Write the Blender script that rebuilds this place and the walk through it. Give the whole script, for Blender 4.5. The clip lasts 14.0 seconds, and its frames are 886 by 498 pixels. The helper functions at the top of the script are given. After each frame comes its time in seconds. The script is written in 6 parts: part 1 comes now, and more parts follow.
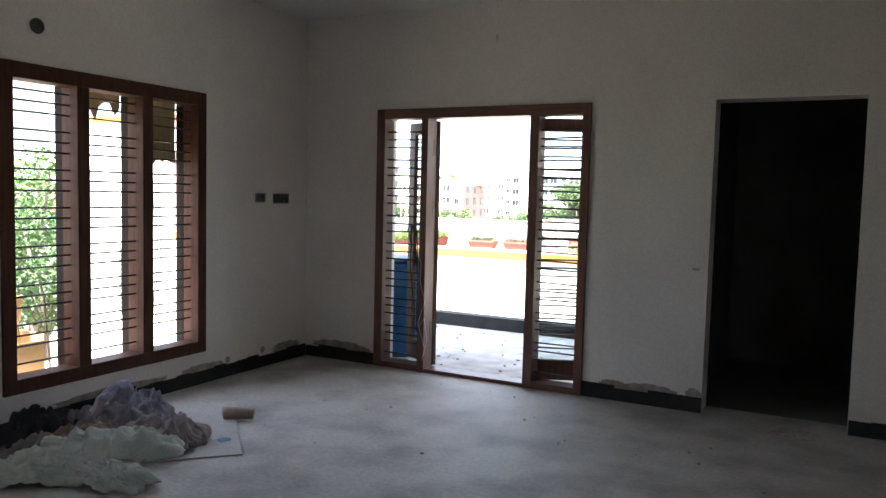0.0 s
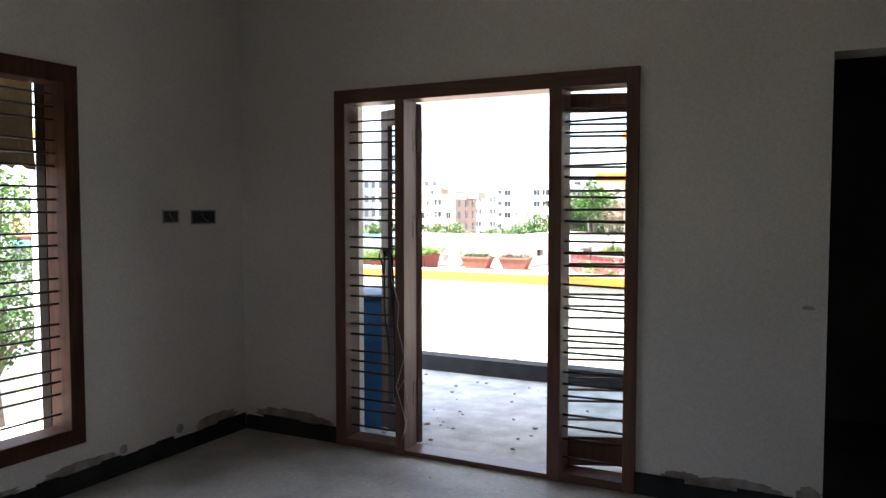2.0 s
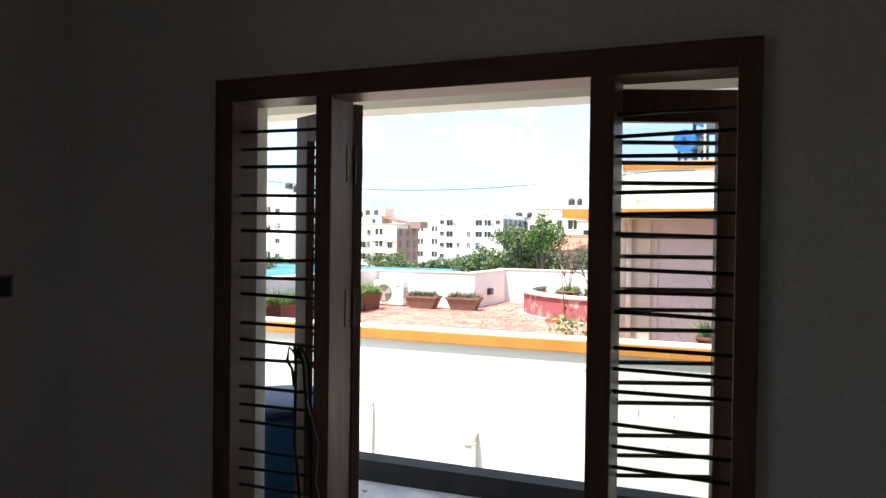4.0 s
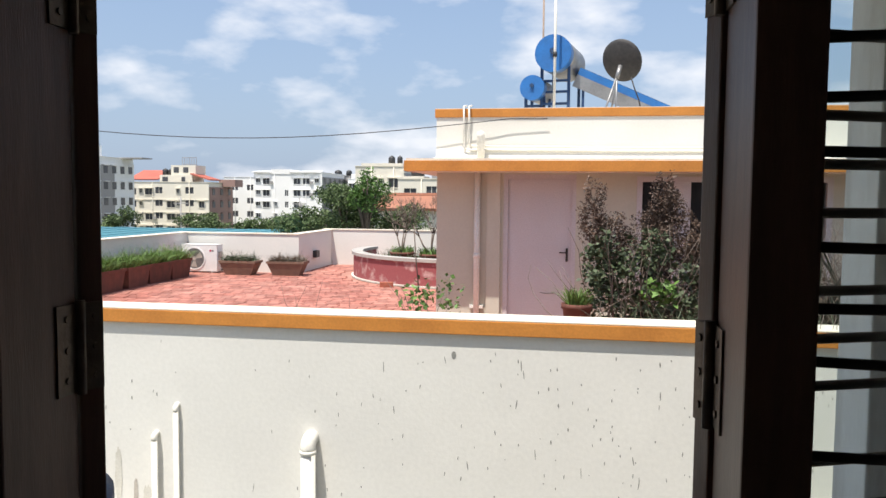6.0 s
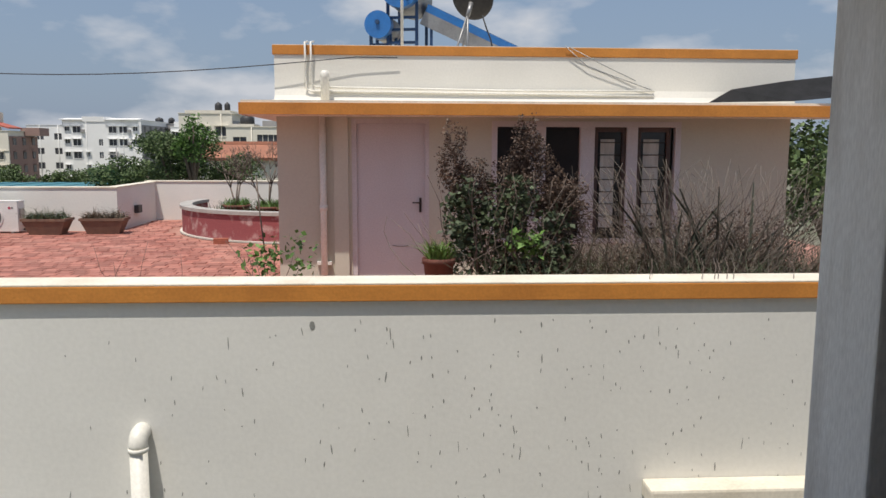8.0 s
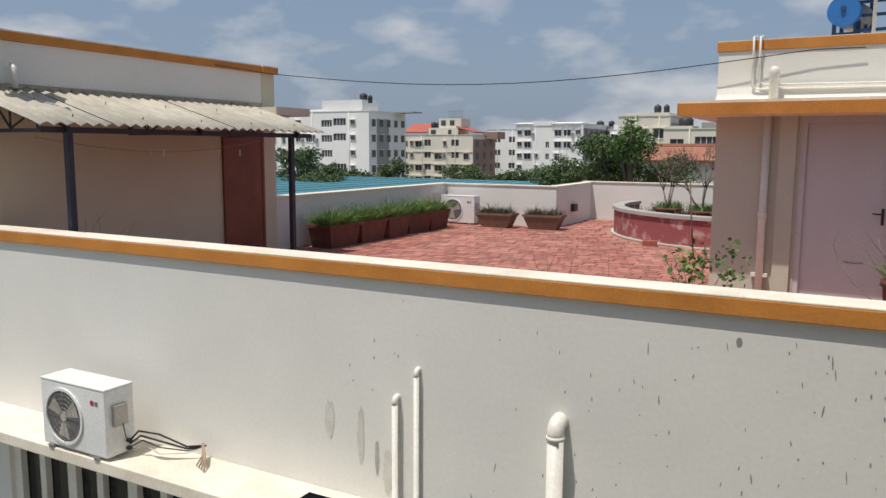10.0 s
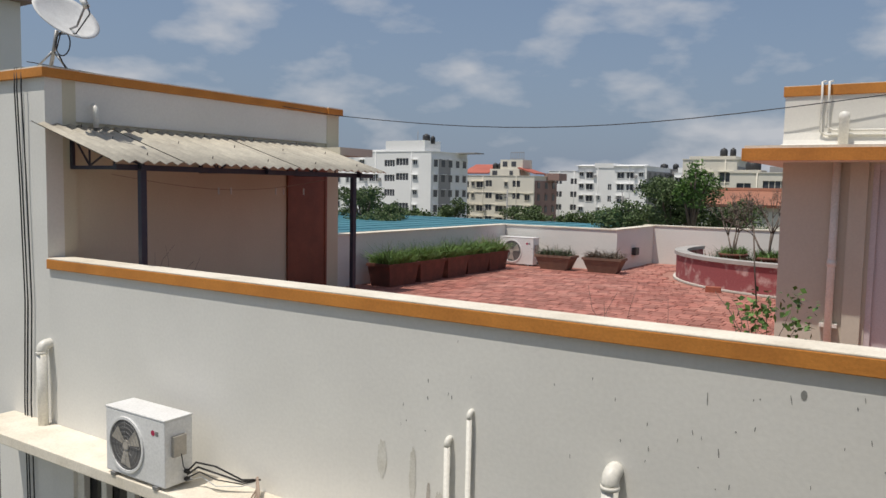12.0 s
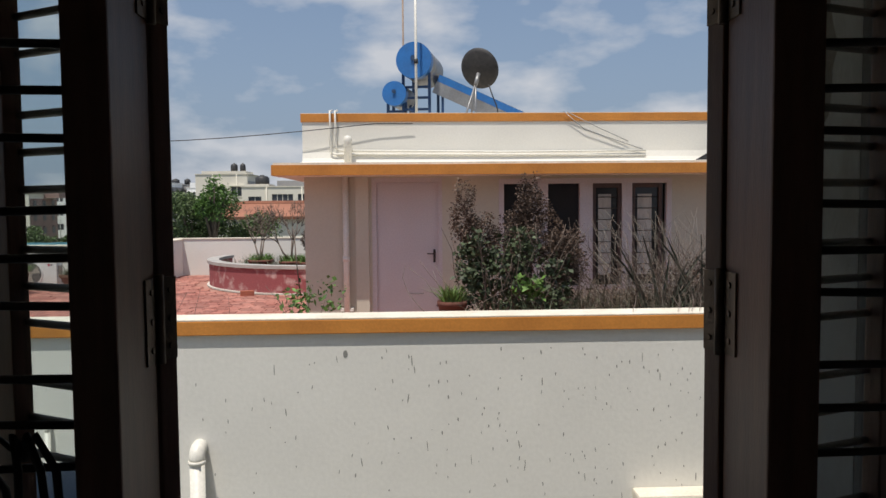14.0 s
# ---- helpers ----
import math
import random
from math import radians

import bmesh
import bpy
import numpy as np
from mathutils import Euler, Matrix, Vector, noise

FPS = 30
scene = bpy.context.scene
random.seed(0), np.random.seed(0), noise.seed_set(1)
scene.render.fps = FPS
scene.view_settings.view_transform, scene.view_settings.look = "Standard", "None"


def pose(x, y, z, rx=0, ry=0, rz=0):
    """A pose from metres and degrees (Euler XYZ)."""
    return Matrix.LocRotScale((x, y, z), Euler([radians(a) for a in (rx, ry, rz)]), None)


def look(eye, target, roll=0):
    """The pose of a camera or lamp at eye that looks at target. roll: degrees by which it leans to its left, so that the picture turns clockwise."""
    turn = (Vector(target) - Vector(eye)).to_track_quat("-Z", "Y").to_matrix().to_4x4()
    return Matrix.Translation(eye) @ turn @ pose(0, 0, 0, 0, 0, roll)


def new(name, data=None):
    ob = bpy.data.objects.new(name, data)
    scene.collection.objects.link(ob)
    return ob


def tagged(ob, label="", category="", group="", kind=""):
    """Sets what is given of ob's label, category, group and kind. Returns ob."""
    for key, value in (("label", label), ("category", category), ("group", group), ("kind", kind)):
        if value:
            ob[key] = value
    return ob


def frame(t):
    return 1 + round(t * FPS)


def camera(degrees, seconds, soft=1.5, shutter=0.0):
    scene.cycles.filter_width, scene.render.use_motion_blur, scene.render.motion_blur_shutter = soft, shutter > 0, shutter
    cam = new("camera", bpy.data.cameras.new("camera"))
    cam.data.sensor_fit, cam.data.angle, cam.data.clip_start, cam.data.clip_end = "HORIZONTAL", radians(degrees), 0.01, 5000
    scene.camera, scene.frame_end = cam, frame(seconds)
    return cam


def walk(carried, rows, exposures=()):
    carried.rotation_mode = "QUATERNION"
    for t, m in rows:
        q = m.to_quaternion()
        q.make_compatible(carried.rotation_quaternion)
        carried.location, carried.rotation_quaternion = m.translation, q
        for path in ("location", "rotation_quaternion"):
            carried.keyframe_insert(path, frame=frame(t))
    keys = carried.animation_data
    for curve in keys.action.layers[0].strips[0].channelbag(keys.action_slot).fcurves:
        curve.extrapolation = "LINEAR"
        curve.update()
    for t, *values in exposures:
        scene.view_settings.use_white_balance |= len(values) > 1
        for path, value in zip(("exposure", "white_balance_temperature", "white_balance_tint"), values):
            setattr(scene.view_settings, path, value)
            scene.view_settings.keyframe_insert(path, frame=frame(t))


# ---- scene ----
cam = camera(60.2, 14.0)
PATH = [
    (0, (1.498, -0.046, 1.447), (0.573, 1.721, 1.303), 1.4),
    (0.5, (1.394, 0.357, 1.432), (0.451, 2.114, 1.272), 1.3),
    (1, (1.21, 0.763, 1.452), (0.211, 2.493, 1.342), 1.6),
    (1.5, (0.933, 1.114, 1.452), (-0.018, 2.871, 1.35), 1.4),
    (2, (0.723, 1.524, 1.429), (-0.187, 3.302, 1.322), 0.0),
    (2.2, (0.624, 1.658, 1.451), (-0.273, 3.442, 1.336), -0.3),
    (4.3, (-0.251, 3.3, 1.574), (-0.965, 5.168, 1.564), 0.7),
    (4.5, (-0.333, 3.429, 1.553), (-0.994, 5.317, 1.556), 0.4),
    (5, (-0.482, 3.828, 1.552), (-1.035, 5.75, 1.556), 0.1),
    (5.5, (-0.609, 4.128, 1.489), (-1.094, 6.067, 1.423), 0.5),
    (6, (-0.779, 4.473, 1.536), (-1.097, 6.443, 1.403), 0.5),
    (6.5, (-0.866, 4.757, 1.52), (-1.06, 6.738, 1.327), -0.2),
    (7, (-0.93, 4.99, 1.504), (-0.967, 6.977, 1.279), -0.1),
    (7.2, (-0.947, 5.097, 1.51), (-0.793, 7.077, 1.269), 0.4),
    (9.3, (-1.079, 5.226, 1.5), (-1.563, 7.146, 1.219), -0.4),
    (9.5, (-1.046, 5.238, 1.52), (-1.701, 7.107, 1.237), -0.4),
    (10, (-1.027, 5.28, 1.508), (-1.971, 7.024, 1.246), 0.3),
    (10.5, (-1.027, 5.305, 1.502), (-2.161, 6.935, 1.268), 0.4),
    (11, (-1.001, 5.282, 1.496), (-2.283, 6.803, 1.296), 0.5),
    (11.5, (-1.0, 5.296, 1.506), (-2.284, 6.819, 1.328), 0.5),
    (12, (-0.996, 5.272, 1.521), (-2.08, 6.945, 1.361), 1.1),
    (12.5, (-0.975, 5.133, 1.504), (-1.533, 7.049, 1.368), 1.2),
    (13, (-1.04, 4.902, 1.504), (-1.123, 6.895, 1.357), 0.9),
    (13.1, (-1.044, 4.856, 1.494), (-1.096, 6.85, 1.353), 0.3),
    (13.5, (-1.066, 4.697, 1.457), (-1.072, 6.694, 1.332), -0.2),
    (14, (-1.072, 4.294, 1.489), (-0.992, 6.289, 1.374), -0.5),
]

# light levels and the clip's exposure
SUN, SKY = 4.0, 0.11
EXPOSURES = [(0.0, 3.72), (1.0, 3.62), (2.2, 3.05), (4.3, 1.58), (4.6, 1.38), (5.0, 1.25), (5.5, 1.02), (6.0, 0.7), (6.5, 0.36), (7.0, 0.12), (9.5, -0.02), (11.0, -0.14), (12.0, -0.19), (12.6, -0.26), (13.4, -0.13), (14.0, 0.0)]
walk(cam, [(t, look(eye, target, roll)) for t, eye, target, roll in PATH], EXPOSURES)

# ---- world, sun ----
SUN_DIR = Vector((0.5, 1.0, -3.0)).normalized()
world = bpy.data.worlds.new("world")
scene.world = world
world.use_nodes = True
wn, wl = world.node_tree.nodes, world.node_tree.links
bg = wn["Background"]
sky = wn.new("ShaderNodeTexSky")
sky.sky_type, sky.sun_disc = "NISHITA", False
sky.sun_elevation = math.asin(-SUN_DIR.z)
sky.sun_rotation = math.atan2(-SUN_DIR.x, -SUN_DIR.y)
sky.air_density, sky.dust_density, sky.ozone_density = 1.0, 1.2, 2.0
# broken clouds, thicker towards the horizon haze
tc = wn.new("ShaderNodeTexCoord")
mp = wn.new("ShaderNodeMapping")
mp.inputs["Scale"].default_value = (1.0, 1.0, 2.3)
nz = wn.new("ShaderNodeTexNoise")
nz.inputs["Scale"].default_value, nz.inputs["Detail"].default_value, nz.inputs["Roughness"].default_value = 6.5, 9.0, 0.5
rp = wn.new("ShaderNodeValToRGB")
rp.color_ramp.elements[0].position, rp.color_ramp.elements[1].position = 0.475, 0.66
mx = wn.new("ShaderNodeMix")
mx.data_type = "RGBA"
cl = wn.new("ShaderNodeMath")
cl.operation = "MULTIPLY"
cl.inputs[1].default_value = 0.85
mx.inputs[7].default_value = (5.6, 5.7, 6.0, 1)
wl.new(tc.outputs["Generated"], mp.inputs["Vector"])
wl.new(mp.outputs["Vector"], nz.inputs["Vector"])
wl.new(nz.outputs["Fac"], rp.inputs["Fac"])
wl.new(rp.outputs["Color"], cl.inputs[0])
wl.new(cl.outputs[0], mx.inputs[0])
hz = wn.new("ShaderNodeMix")
hz.data_type = "RGBA"
sp, hr = wn.new("ShaderNodeSeparateXYZ"), wn.new("ShaderNodeMapRange")
wl.new(tc.outputs["Generated"], sp.inputs[0])
wl.new(sp.outputs["Z"], hr.inputs[0])
hr.inputs[1].default_value, hr.inputs[2].default_value, hr.inputs[3].default_value, hr.inputs[4].default_value = 0.0, 0.4, 0.92, 0.2
wl.new(hr.outputs[0], hz.inputs[0])
wl.new(sky.outputs["Color"], hz.inputs[6])
hz.inputs[7].default_value = (2.2, 2.78, 3.8, 1)
wl.new(hz.outputs[2], mx.inputs[6])
wl.new(mx.outputs[2], bg.inputs["Color"])
bg.inputs["Strength"].default_value = SKY

sun = new("sun", bpy.data.lights.new("sun", "SUN"))
sun.data.energy, sun.data.angle, sun.data.color = SUN, radians(0.53), (1.0, 0.935, 0.845)
sun.matrix_world = look((0, 0, 30), Vector((0, 0, 30)) + SUN_DIR)


# ---- materials ----
def mat(name, col, col2=None, rough=0.8, scale=6.0, fine=60.0, bump=0.15, metal=0.0, rnd=0.0, spec=0.4, lo=0.35, hi=0.7, stretch=(1, 1, 1), rand_island=0.0, grain=0.08):
    """Two-scale noise colour with fine bump."""
    m = bpy.data.materials.new(name)
    m.use_nodes = True
    n, l = m.node_tree.nodes, m.node_tree.links
    b = n["Principled BSDF"]
    b.inputs["Roughness"].default_value, b.inputs["Metallic"].default_value = rough, metal
    b.inputs["Specular IOR Level"].default_value = spec
    col2 = col2 or tuple(c * 0.8 for c in col)
    tcn, mpn = n.new("ShaderNodeTexCoord"), n.new("ShaderNodeMapping")
    mpn.inputs["Scale"].default_value = stretch
    l.new(tcn.outputs["Object"], mpn.inputs["Vector"])
    big, small = n.new("ShaderNodeTexNoise"), n.new("ShaderNodeTexNoise")
    big.inputs["Scale"].default_value, big.inputs["Detail"].default_value = scale, 6
    small.inputs["Scale"].default_value, small.inputs["Detail"].default_value = fine, 4
    for x in (big, small):
        l.new(mpn.outputs["Vector"], x.inputs["Vector"])
    r = n.new("ShaderNodeMapRange")
    r.inputs[1].default_value, r.inputs[2].default_value = lo, hi
    l.new(big.outputs["Fac"], r.inputs[0])
    c = n.new("ShaderNodeMix")
    c.data_type = "RGBA"
    c.inputs[6].default_value, c.inputs[7].default_value = (*col, 1), (*col2, 1)
    l.new(r.outputs[0], c.inputs[0])
    hs = n.new("ShaderNodeHueSaturation")
    l.new(c.outputs[2], hs.inputs["Color"])
    mr = n.new("ShaderNodeMapRange")
    mr.inputs[1].default_value, mr.inputs[2].default_value, mr.inputs[3].default_value, mr.inputs[4].default_value = 0.3, 0.7, 1 - grain, 1 + grain
    l.new(small.outputs["Fac"], mr.inputs[0])
    val = mr.outputs[0]
    if rnd or rand_island:
        src = n.new("ShaderNodeObjectInfo").outputs["Random"] if rnd else n.new("ShaderNodeNewGeometry").outputs["Random Per Island"]
        k = rnd or rand_island
        m2 = n.new("ShaderNodeMapRange")
        m2.inputs[3].default_value, m2.inputs[4].default_value = 1 - k, 1 + k
        l.new(src, m2.inputs[0])
        mu = n.new("ShaderNodeMath")
        mu.operation = "MULTIPLY"
        l.new(val, mu.inputs[0])
        l.new(m2.outputs[0], mu.inputs[1])
        val = mu.outputs[0]
    l.new(val, hs.inputs["Value"])
    l.new(hs.outputs["Color"], b.inputs["Base Color"])
    if bump:
        bp = n.new("ShaderNodeBump")
        bp.inputs["Strength"].default_value, bp.inputs["Distance"].default_value = bump, 0.01
        l.new(small.outputs["Fac"], bp.inputs["Height"])
        l.new(bp.outputs["Normal"], b.inputs["Normal"])
    return m


def leafy(name, col, col2, rough=0.6):
    m = mat(name, col, col2, rough=rough, scale=3, fine=20, bump=0, rand_island=0.45)
    b = m.node_tree.nodes["Principled BSDF"]
    b.inputs["Transmission Weight"].default_value = 0.0
    b.inputs["Subsurface Weight"].default_value = 0.0
    return m


def glass_mat():
    m = bpy.data.materials.new("window_glass")
    m.use_nodes = True
    n, l = m.node_tree.nodes, m.node_tree.links
    n.remove(n["Principled BSDF"])
    out = n["Material Output"]
    tr, gl, lw, ms = n.new("ShaderNodeBsdfTransparent"), n.new("ShaderNodeBsdfGlossy"), n.new("ShaderNodeLayerWeight"), n.new("ShaderNodeMixShader")
    tr.inputs["Color"].default_value = (0.88, 0.92, 0.91, 1)
    gl.inputs["Roughness"].default_value = 0.02
    pw, ad = n.new("ShaderNodeMath"), n.new("ShaderNodeMath")
    pw.operation, pw.inputs[1].default_value = "POWER", 5.0
    ad.operation, ad.inputs[1].default_value, ad.inputs[2].default_value = "MULTIPLY_ADD", 0.9, 0.05
    lw.inputs["Blend"].default_value = 0.5
    l.new(lw.outputs["Facing"], pw.inputs[0]), l.new(pw.outputs[0], ad.inputs[0]), l.new(ad.outputs[0], ms.inputs[0])
    l.new(tr.outputs[0], ms.inputs[1]), l.new(gl.outputs[0], ms.inputs[2])
    l.new(ms.outputs[0], out.inputs["Surface"])
    return m


M_WALL_IN = mat("inner_plaster_paint", (0.77, 0.72, 0.665), (0.69, 0.64, 0.59), rough=0.75, scale=1.3, fine=90, bump=0.12)
# cement of the side room, with the room's shade put into its dark grey
M_ROOM_DARK = mat("shade_dark_cement", (0.16, 0.155, 0.15), (0.11, 0.105, 0.1), rough=0.9, scale=2, fine=50)
M_CEIL = mat("ceiling_paint", (0.76, 0.74, 0.72), (0.7, 0.68, 0.66), rough=0.8, scale=1.0, fine=70, bump=0.08)
M_FLOOR = mat("dusty_concrete", (0.52, 0.495, 0.465), (0.30, 0.28, 0.26), rough=0.65, scale=2.3, fine=40, bump=0.25, lo=0.42, hi=0.7, grain=0.12)
M_DUST = mat("trodden_dust", (0.40, 0.385, 0.37), (0.47, 0.45, 0.43), rough=0.7, scale=6, fine=50)
M_BALC = mat("rough_screed", (0.62, 0.61, 0.6), (0.36, 0.35, 0.34), rough=0.85, scale=5, fine=80, bump=0.4)
M_SKIRT = mat("black_skirting", (0.018, 0.018, 0.02), (0.035, 0.033, 0.03), rough=0.7, scale=7, fine=60, spec=0.2)
M_GRIME = mat("damp_stain", (0.34, 0.305, 0.265), (0.5, 0.465, 0.42), rough=0.85, scale=8, fine=60)
M_STRIP = mat("near_black_teak", (0.022, 0.015, 0.012), (0.014, 0.01, 0.008), rough=0.8, scale=4, fine=30, stretch=(14, 14, 1.2), spec=0.1)
M_DAMP = mat("skirting_damp", (0.25, 0.205, 0.165), (0.42, 0.375, 0.33), rough=0.9, scale=14, fine=70)
M_FRAME = mat("teak_frame", (0.17, 0.082, 0.056), (0.105, 0.05, 0.035), rough=0.42, scale=3, fine=30, stretch=(14, 14, 1.2), bump=0.1)
M_FRAME_H = mat("teak_frame_level", (0.17, 0.082, 0.056), (0.105, 0.05, 0.035), rough=0.42, scale=3, fine=30, stretch=(1.2, 14, 14), bump=0.1)
M_WINF = mat("dark_teak_window", (0.095, 0.041, 0.026), (0.058, 0.025, 0.016), rough=0.65, spec=0.12, scale=3, fine=30, stretch=(14, 14, 1.2), bump=0.1)
M_LEAF = mat("teak_leaf", (0.15, 0.075, 0.052), (0.095, 0.047, 0.034), rough=0.4, scale=3, fine=30, stretch=(14, 14, 1.2), bump=0.1)
M_BAR = mat("painted_steel_bar", (0.05, 0.038, 0.034), (0.03, 0.024, 0.022), rough=0.45, scale=8, fine=60)
M_LBAR = mat("taupe_bar_paint", (0.16, 0.125, 0.1), (0.12, 0.09, 0.075), rough=0.5, scale=8, fine=60)
M_STEEL = mat("hinge_steel", (0.19, 0.145, 0.11), (0.12, 0.09, 0.07), rough=0.5, metal=0.6, scale=30, fine=120)
M_GLASS = glass_mat()
M_OUT = mat("cream_wall_paint", (0.74, 0.73, 0.685), (0.68, 0.67, 0.63), rough=0.85, scale=0.9, fine=30, bump=0.1, grain=0.03)
M_OUT2 = mat("cream_wall_paint_smooth", (0.76, 0.74, 0.68), (0.7, 0.68, 0.62), rough=0.8, scale=0.8, fine=40, bump=0.08, grain=0.03)
M_BEIGE = mat("beige_wall_paint", (0.575, 0.55, 0.455), (0.52, 0.495, 0.41), rough=0.85, scale=0.9, fine=40, bump=0.08, grain=0.03)
M_SAND = mat("sand_wall_paint", (0.60, 0.56, 0.43), (0.54, 0.5, 0.38), rough=0.85, scale=0.9, fine=40, bump=0.08, grain=0.03)
M_OCHRE = mat("ochre_band_paint", (0.58, 0.235, 0.045), (0.46, 0.18, 0.035), rough=0.7, scale=2.5, fine=50, bump=0.2)
M_TOP = mat("whitewashed_top", (0.80, 0.745, 0.63), (0.66, 0.6, 0.49), rough=0.85, scale=3, fine=40)
M_LILAC = mat("lilac_door_paint", (0.60, 0.56, 0.57), (0.55, 0.51, 0.52), rough=0.5, scale=1.2, fine=60, bump=0.05)
M_TILE = mat("terracotta_tile", (0.34, 0.125, 0.095), (0.44, 0.21, 0.165), rough=0.8, scale=1.6, fine=30, rnd=0.26, bump=0.2)
M_TILE_J = mat("terracotta_tile_joined", (0.34, 0.125, 0.095), (0.44, 0.21, 0.165), rough=0.8, scale=1.6, fine=30, rand_island=0.26, bump=0.2)
M_GROUT = mat("terrace_mortar", (0.36, 0.16, 0.12), (0.46, 0.27, 0.22), rough=0.9, scale=3, fine=40)
M_RIM = mat("grey_cement_rim", (0.44, 0.42, 0.39), (0.34, 0.32, 0.3), rough=0.9, scale=4, fine=40)
M_RED = mat("worn_red_paint", (0.30, 0.085, 0.09), (0.5, 0.33, 0.31), rough=0.75, scale=5, fine=40, lo=0.52, hi=0.68, bump=0.3)
M_POTC = mat("clay_planter", (0.19, 0.07, 0.05), (0.12, 0.055, 0.04), rough=0.85, scale=6, fine=50, rnd=0.2)
M_POTG = mat("weathered_planter", (0.22, 0.14, 0.1), (0.17, 0.11, 0.085), rough=0.9, scale=6, fine=50, rnd=0.15)
M_SOIL = mat("dry_soil", (0.16, 0.11, 0.08), (0.1, 0.07, 0.05), rough=0.95, scale=12, fine=80, bump=0.5)
M_PVC = mat("cream_pvc", (0.78, 0.76, 0.7), (0.7, 0.68, 0.61), rough=0.4, scale=3, fine=40, bump=0.03)
M_ACW = mat("white_enamel", (0.78, 0.78, 0.77), (0.7, 0.7, 0.68), rough=0.35, scale=3, fine=40, bump=0.03)
M_DARK = mat("dark_plastic", (0.03, 0.03, 0.032), (0.05, 0.05, 0.05), rough=0.5, scale=8)
M_GREY = mat("grey_metal", (0.35, 0.35, 0.35), (0.26, 0.26, 0.26), rough=0.45, metal=0.6, scale=8)
M_FAN = mat("beige_fan_plastic", (0.5, 0.46, 0.4), (0.4, 0.37, 0.32), rough=0.6)
M_WELL = mat("fan_well_grey", (0.16, 0.155, 0.15), (0.1, 0.1, 0.1), rough=0.7)
M_BLUE = mat("blue_tank_paint", (0.03, 0.17, 0.48), (0.035, 0.14, 0.38), rough=0.4, scale=4, fine=30)
M_DRUM = mat("blue_drum_plastic", (0.03, 0.16, 0.42), (0.05, 0.2, 0.42), rough=0.45, scale=5)
M_STEELB = mat("blue_stand_paint", (0.02, 0.06, 0.16), (0.03, 0.06, 0.12), rough=0.5, scale=8)
M_DISH = mat("dark_mesh_dish", (0.035, 0.034, 0.035), (0.055, 0.052, 0.05), rough=0.6, scale=20, fine=200)
M_DISHW = mat("pale_dish", (0.7, 0.7, 0.68), (0.6, 0.6, 0.58), rough=0.5, scale=8)
M_SHED = mat("fibre_cement_sheet", (0.50, 0.465, 0.38), (0.38, 0.35, 0.29), rough=0.9, scale=4, fine=30, rnd=0.08, bump=0.3)
M_POST = mat("dark_blue_steel", (0.025, 0.028, 0.05), (0.04, 0.04, 0.055), rough=0.5, scale=8)
M_BROWN = mat("brown_door_paint", (0.22, 0.07, 0.04), (0.16, 0.05, 0.03), rough=0.5, scale=3, fine=40)
M_BROWN2 = mat("dark_casement_paint", (0.1, 0.065, 0.055), (0.07, 0.045, 0.04), rough=0.6, scale=3, fine=40)
M_WINDARK = mat("dark_window_pane", (0.02, 0.02, 0.022), (0.03, 0.03, 0.03), rough=0.12, scale=2, bump=0.0)
M_CURTAIN = mat("pale_curtain", (0.55, 0.53, 0.48), (0.42, 0.4, 0.36), rough=0.9, scale=4, stretch=(6, 6, 1))
M_GROUND = mat("town_ground", (0.2, 0.19, 0.15), (0.1, 0.12, 0.06), rough=0.95, scale=0.08, fine=2)
M_LANE = mat("lane_concrete", (0.34, 0.32, 0.3), (0.26, 0.24, 0.22), rough=0.9, scale=0.8, fine=30)
M_TEAL = mat("teal_roof_sheet", (0.045, 0.165, 0.21), (0.065, 0.215, 0.26), rough=0.7, scale=0.4, fine=6)
M_BW = mat("far_white_paint", (0.86, 0.86, 0.84), (0.8, 0.8, 0.78), rough=0.85, scale=0.15, fine=3, bump=0, grain=0.02)
M_BC = mat("far_cream_paint", (0.74, 0.7, 0.6), (0.68, 0.64, 0.54), rough=0.85, scale=0.15, fine=3, bump=0, grain=0.02)
M_BG = mat("far_grey", (0.36, 0.35, 0.34), (0.3, 0.29, 0.28), rough=0.85, scale=0.15, fine=3, bump=0, grain=0.02)
M_BP = mat("far_brown_paint", (0.33, 0.22, 0.19), (0.28, 0.18, 0.16), rough=0.85, scale=0.15, fine=3, bump=0, grain=0.02)
M_BWIN = mat("far_window_glass", (0.06, 0.065, 0.075), (0.1, 0.1, 0.11), rough=0.3, scale=0.5, bump=0)
M_ROOFR = mat("far_red_roof", (0.45, 0.13, 0.09), (0.38, 0.11, 0.08), rough=0.8, scale=0.5, fine=6)
M_ORANGE = mat("orange_tile_roof", (0.36, 0.16, 0.1), (0.27, 0.12, 0.08), rough=0.85, scale=0.6, fine=8)
M_BARK = mat("bark", (0.13, 0.1, 0.075), (0.2, 0.16, 0.13), rough=0.95, scale=10, fine=50, bump=0.5)
M_TWIG = mat("dry_twig", (0.17, 0.135, 0.11), (0.12, 0.095, 0.08), rough=0.9, scale=10)
M_GREEN = leafy("green_leaf", (0.055, 0.115, 0.03), (0.035, 0.075, 0.022))
M_GREENB = leafy("bright_leaf", (0.11, 0.2, 0.045), (0.07, 0.14, 0.03))
M_GREEND = leafy("dusty_leaf", (0.075, 0.1, 0.05), (0.05, 0.07, 0.035))
M_BROWNL = leafy("withered_leaf", (0.115, 0.075, 0.052), (0.065, 0.042, 0.032))
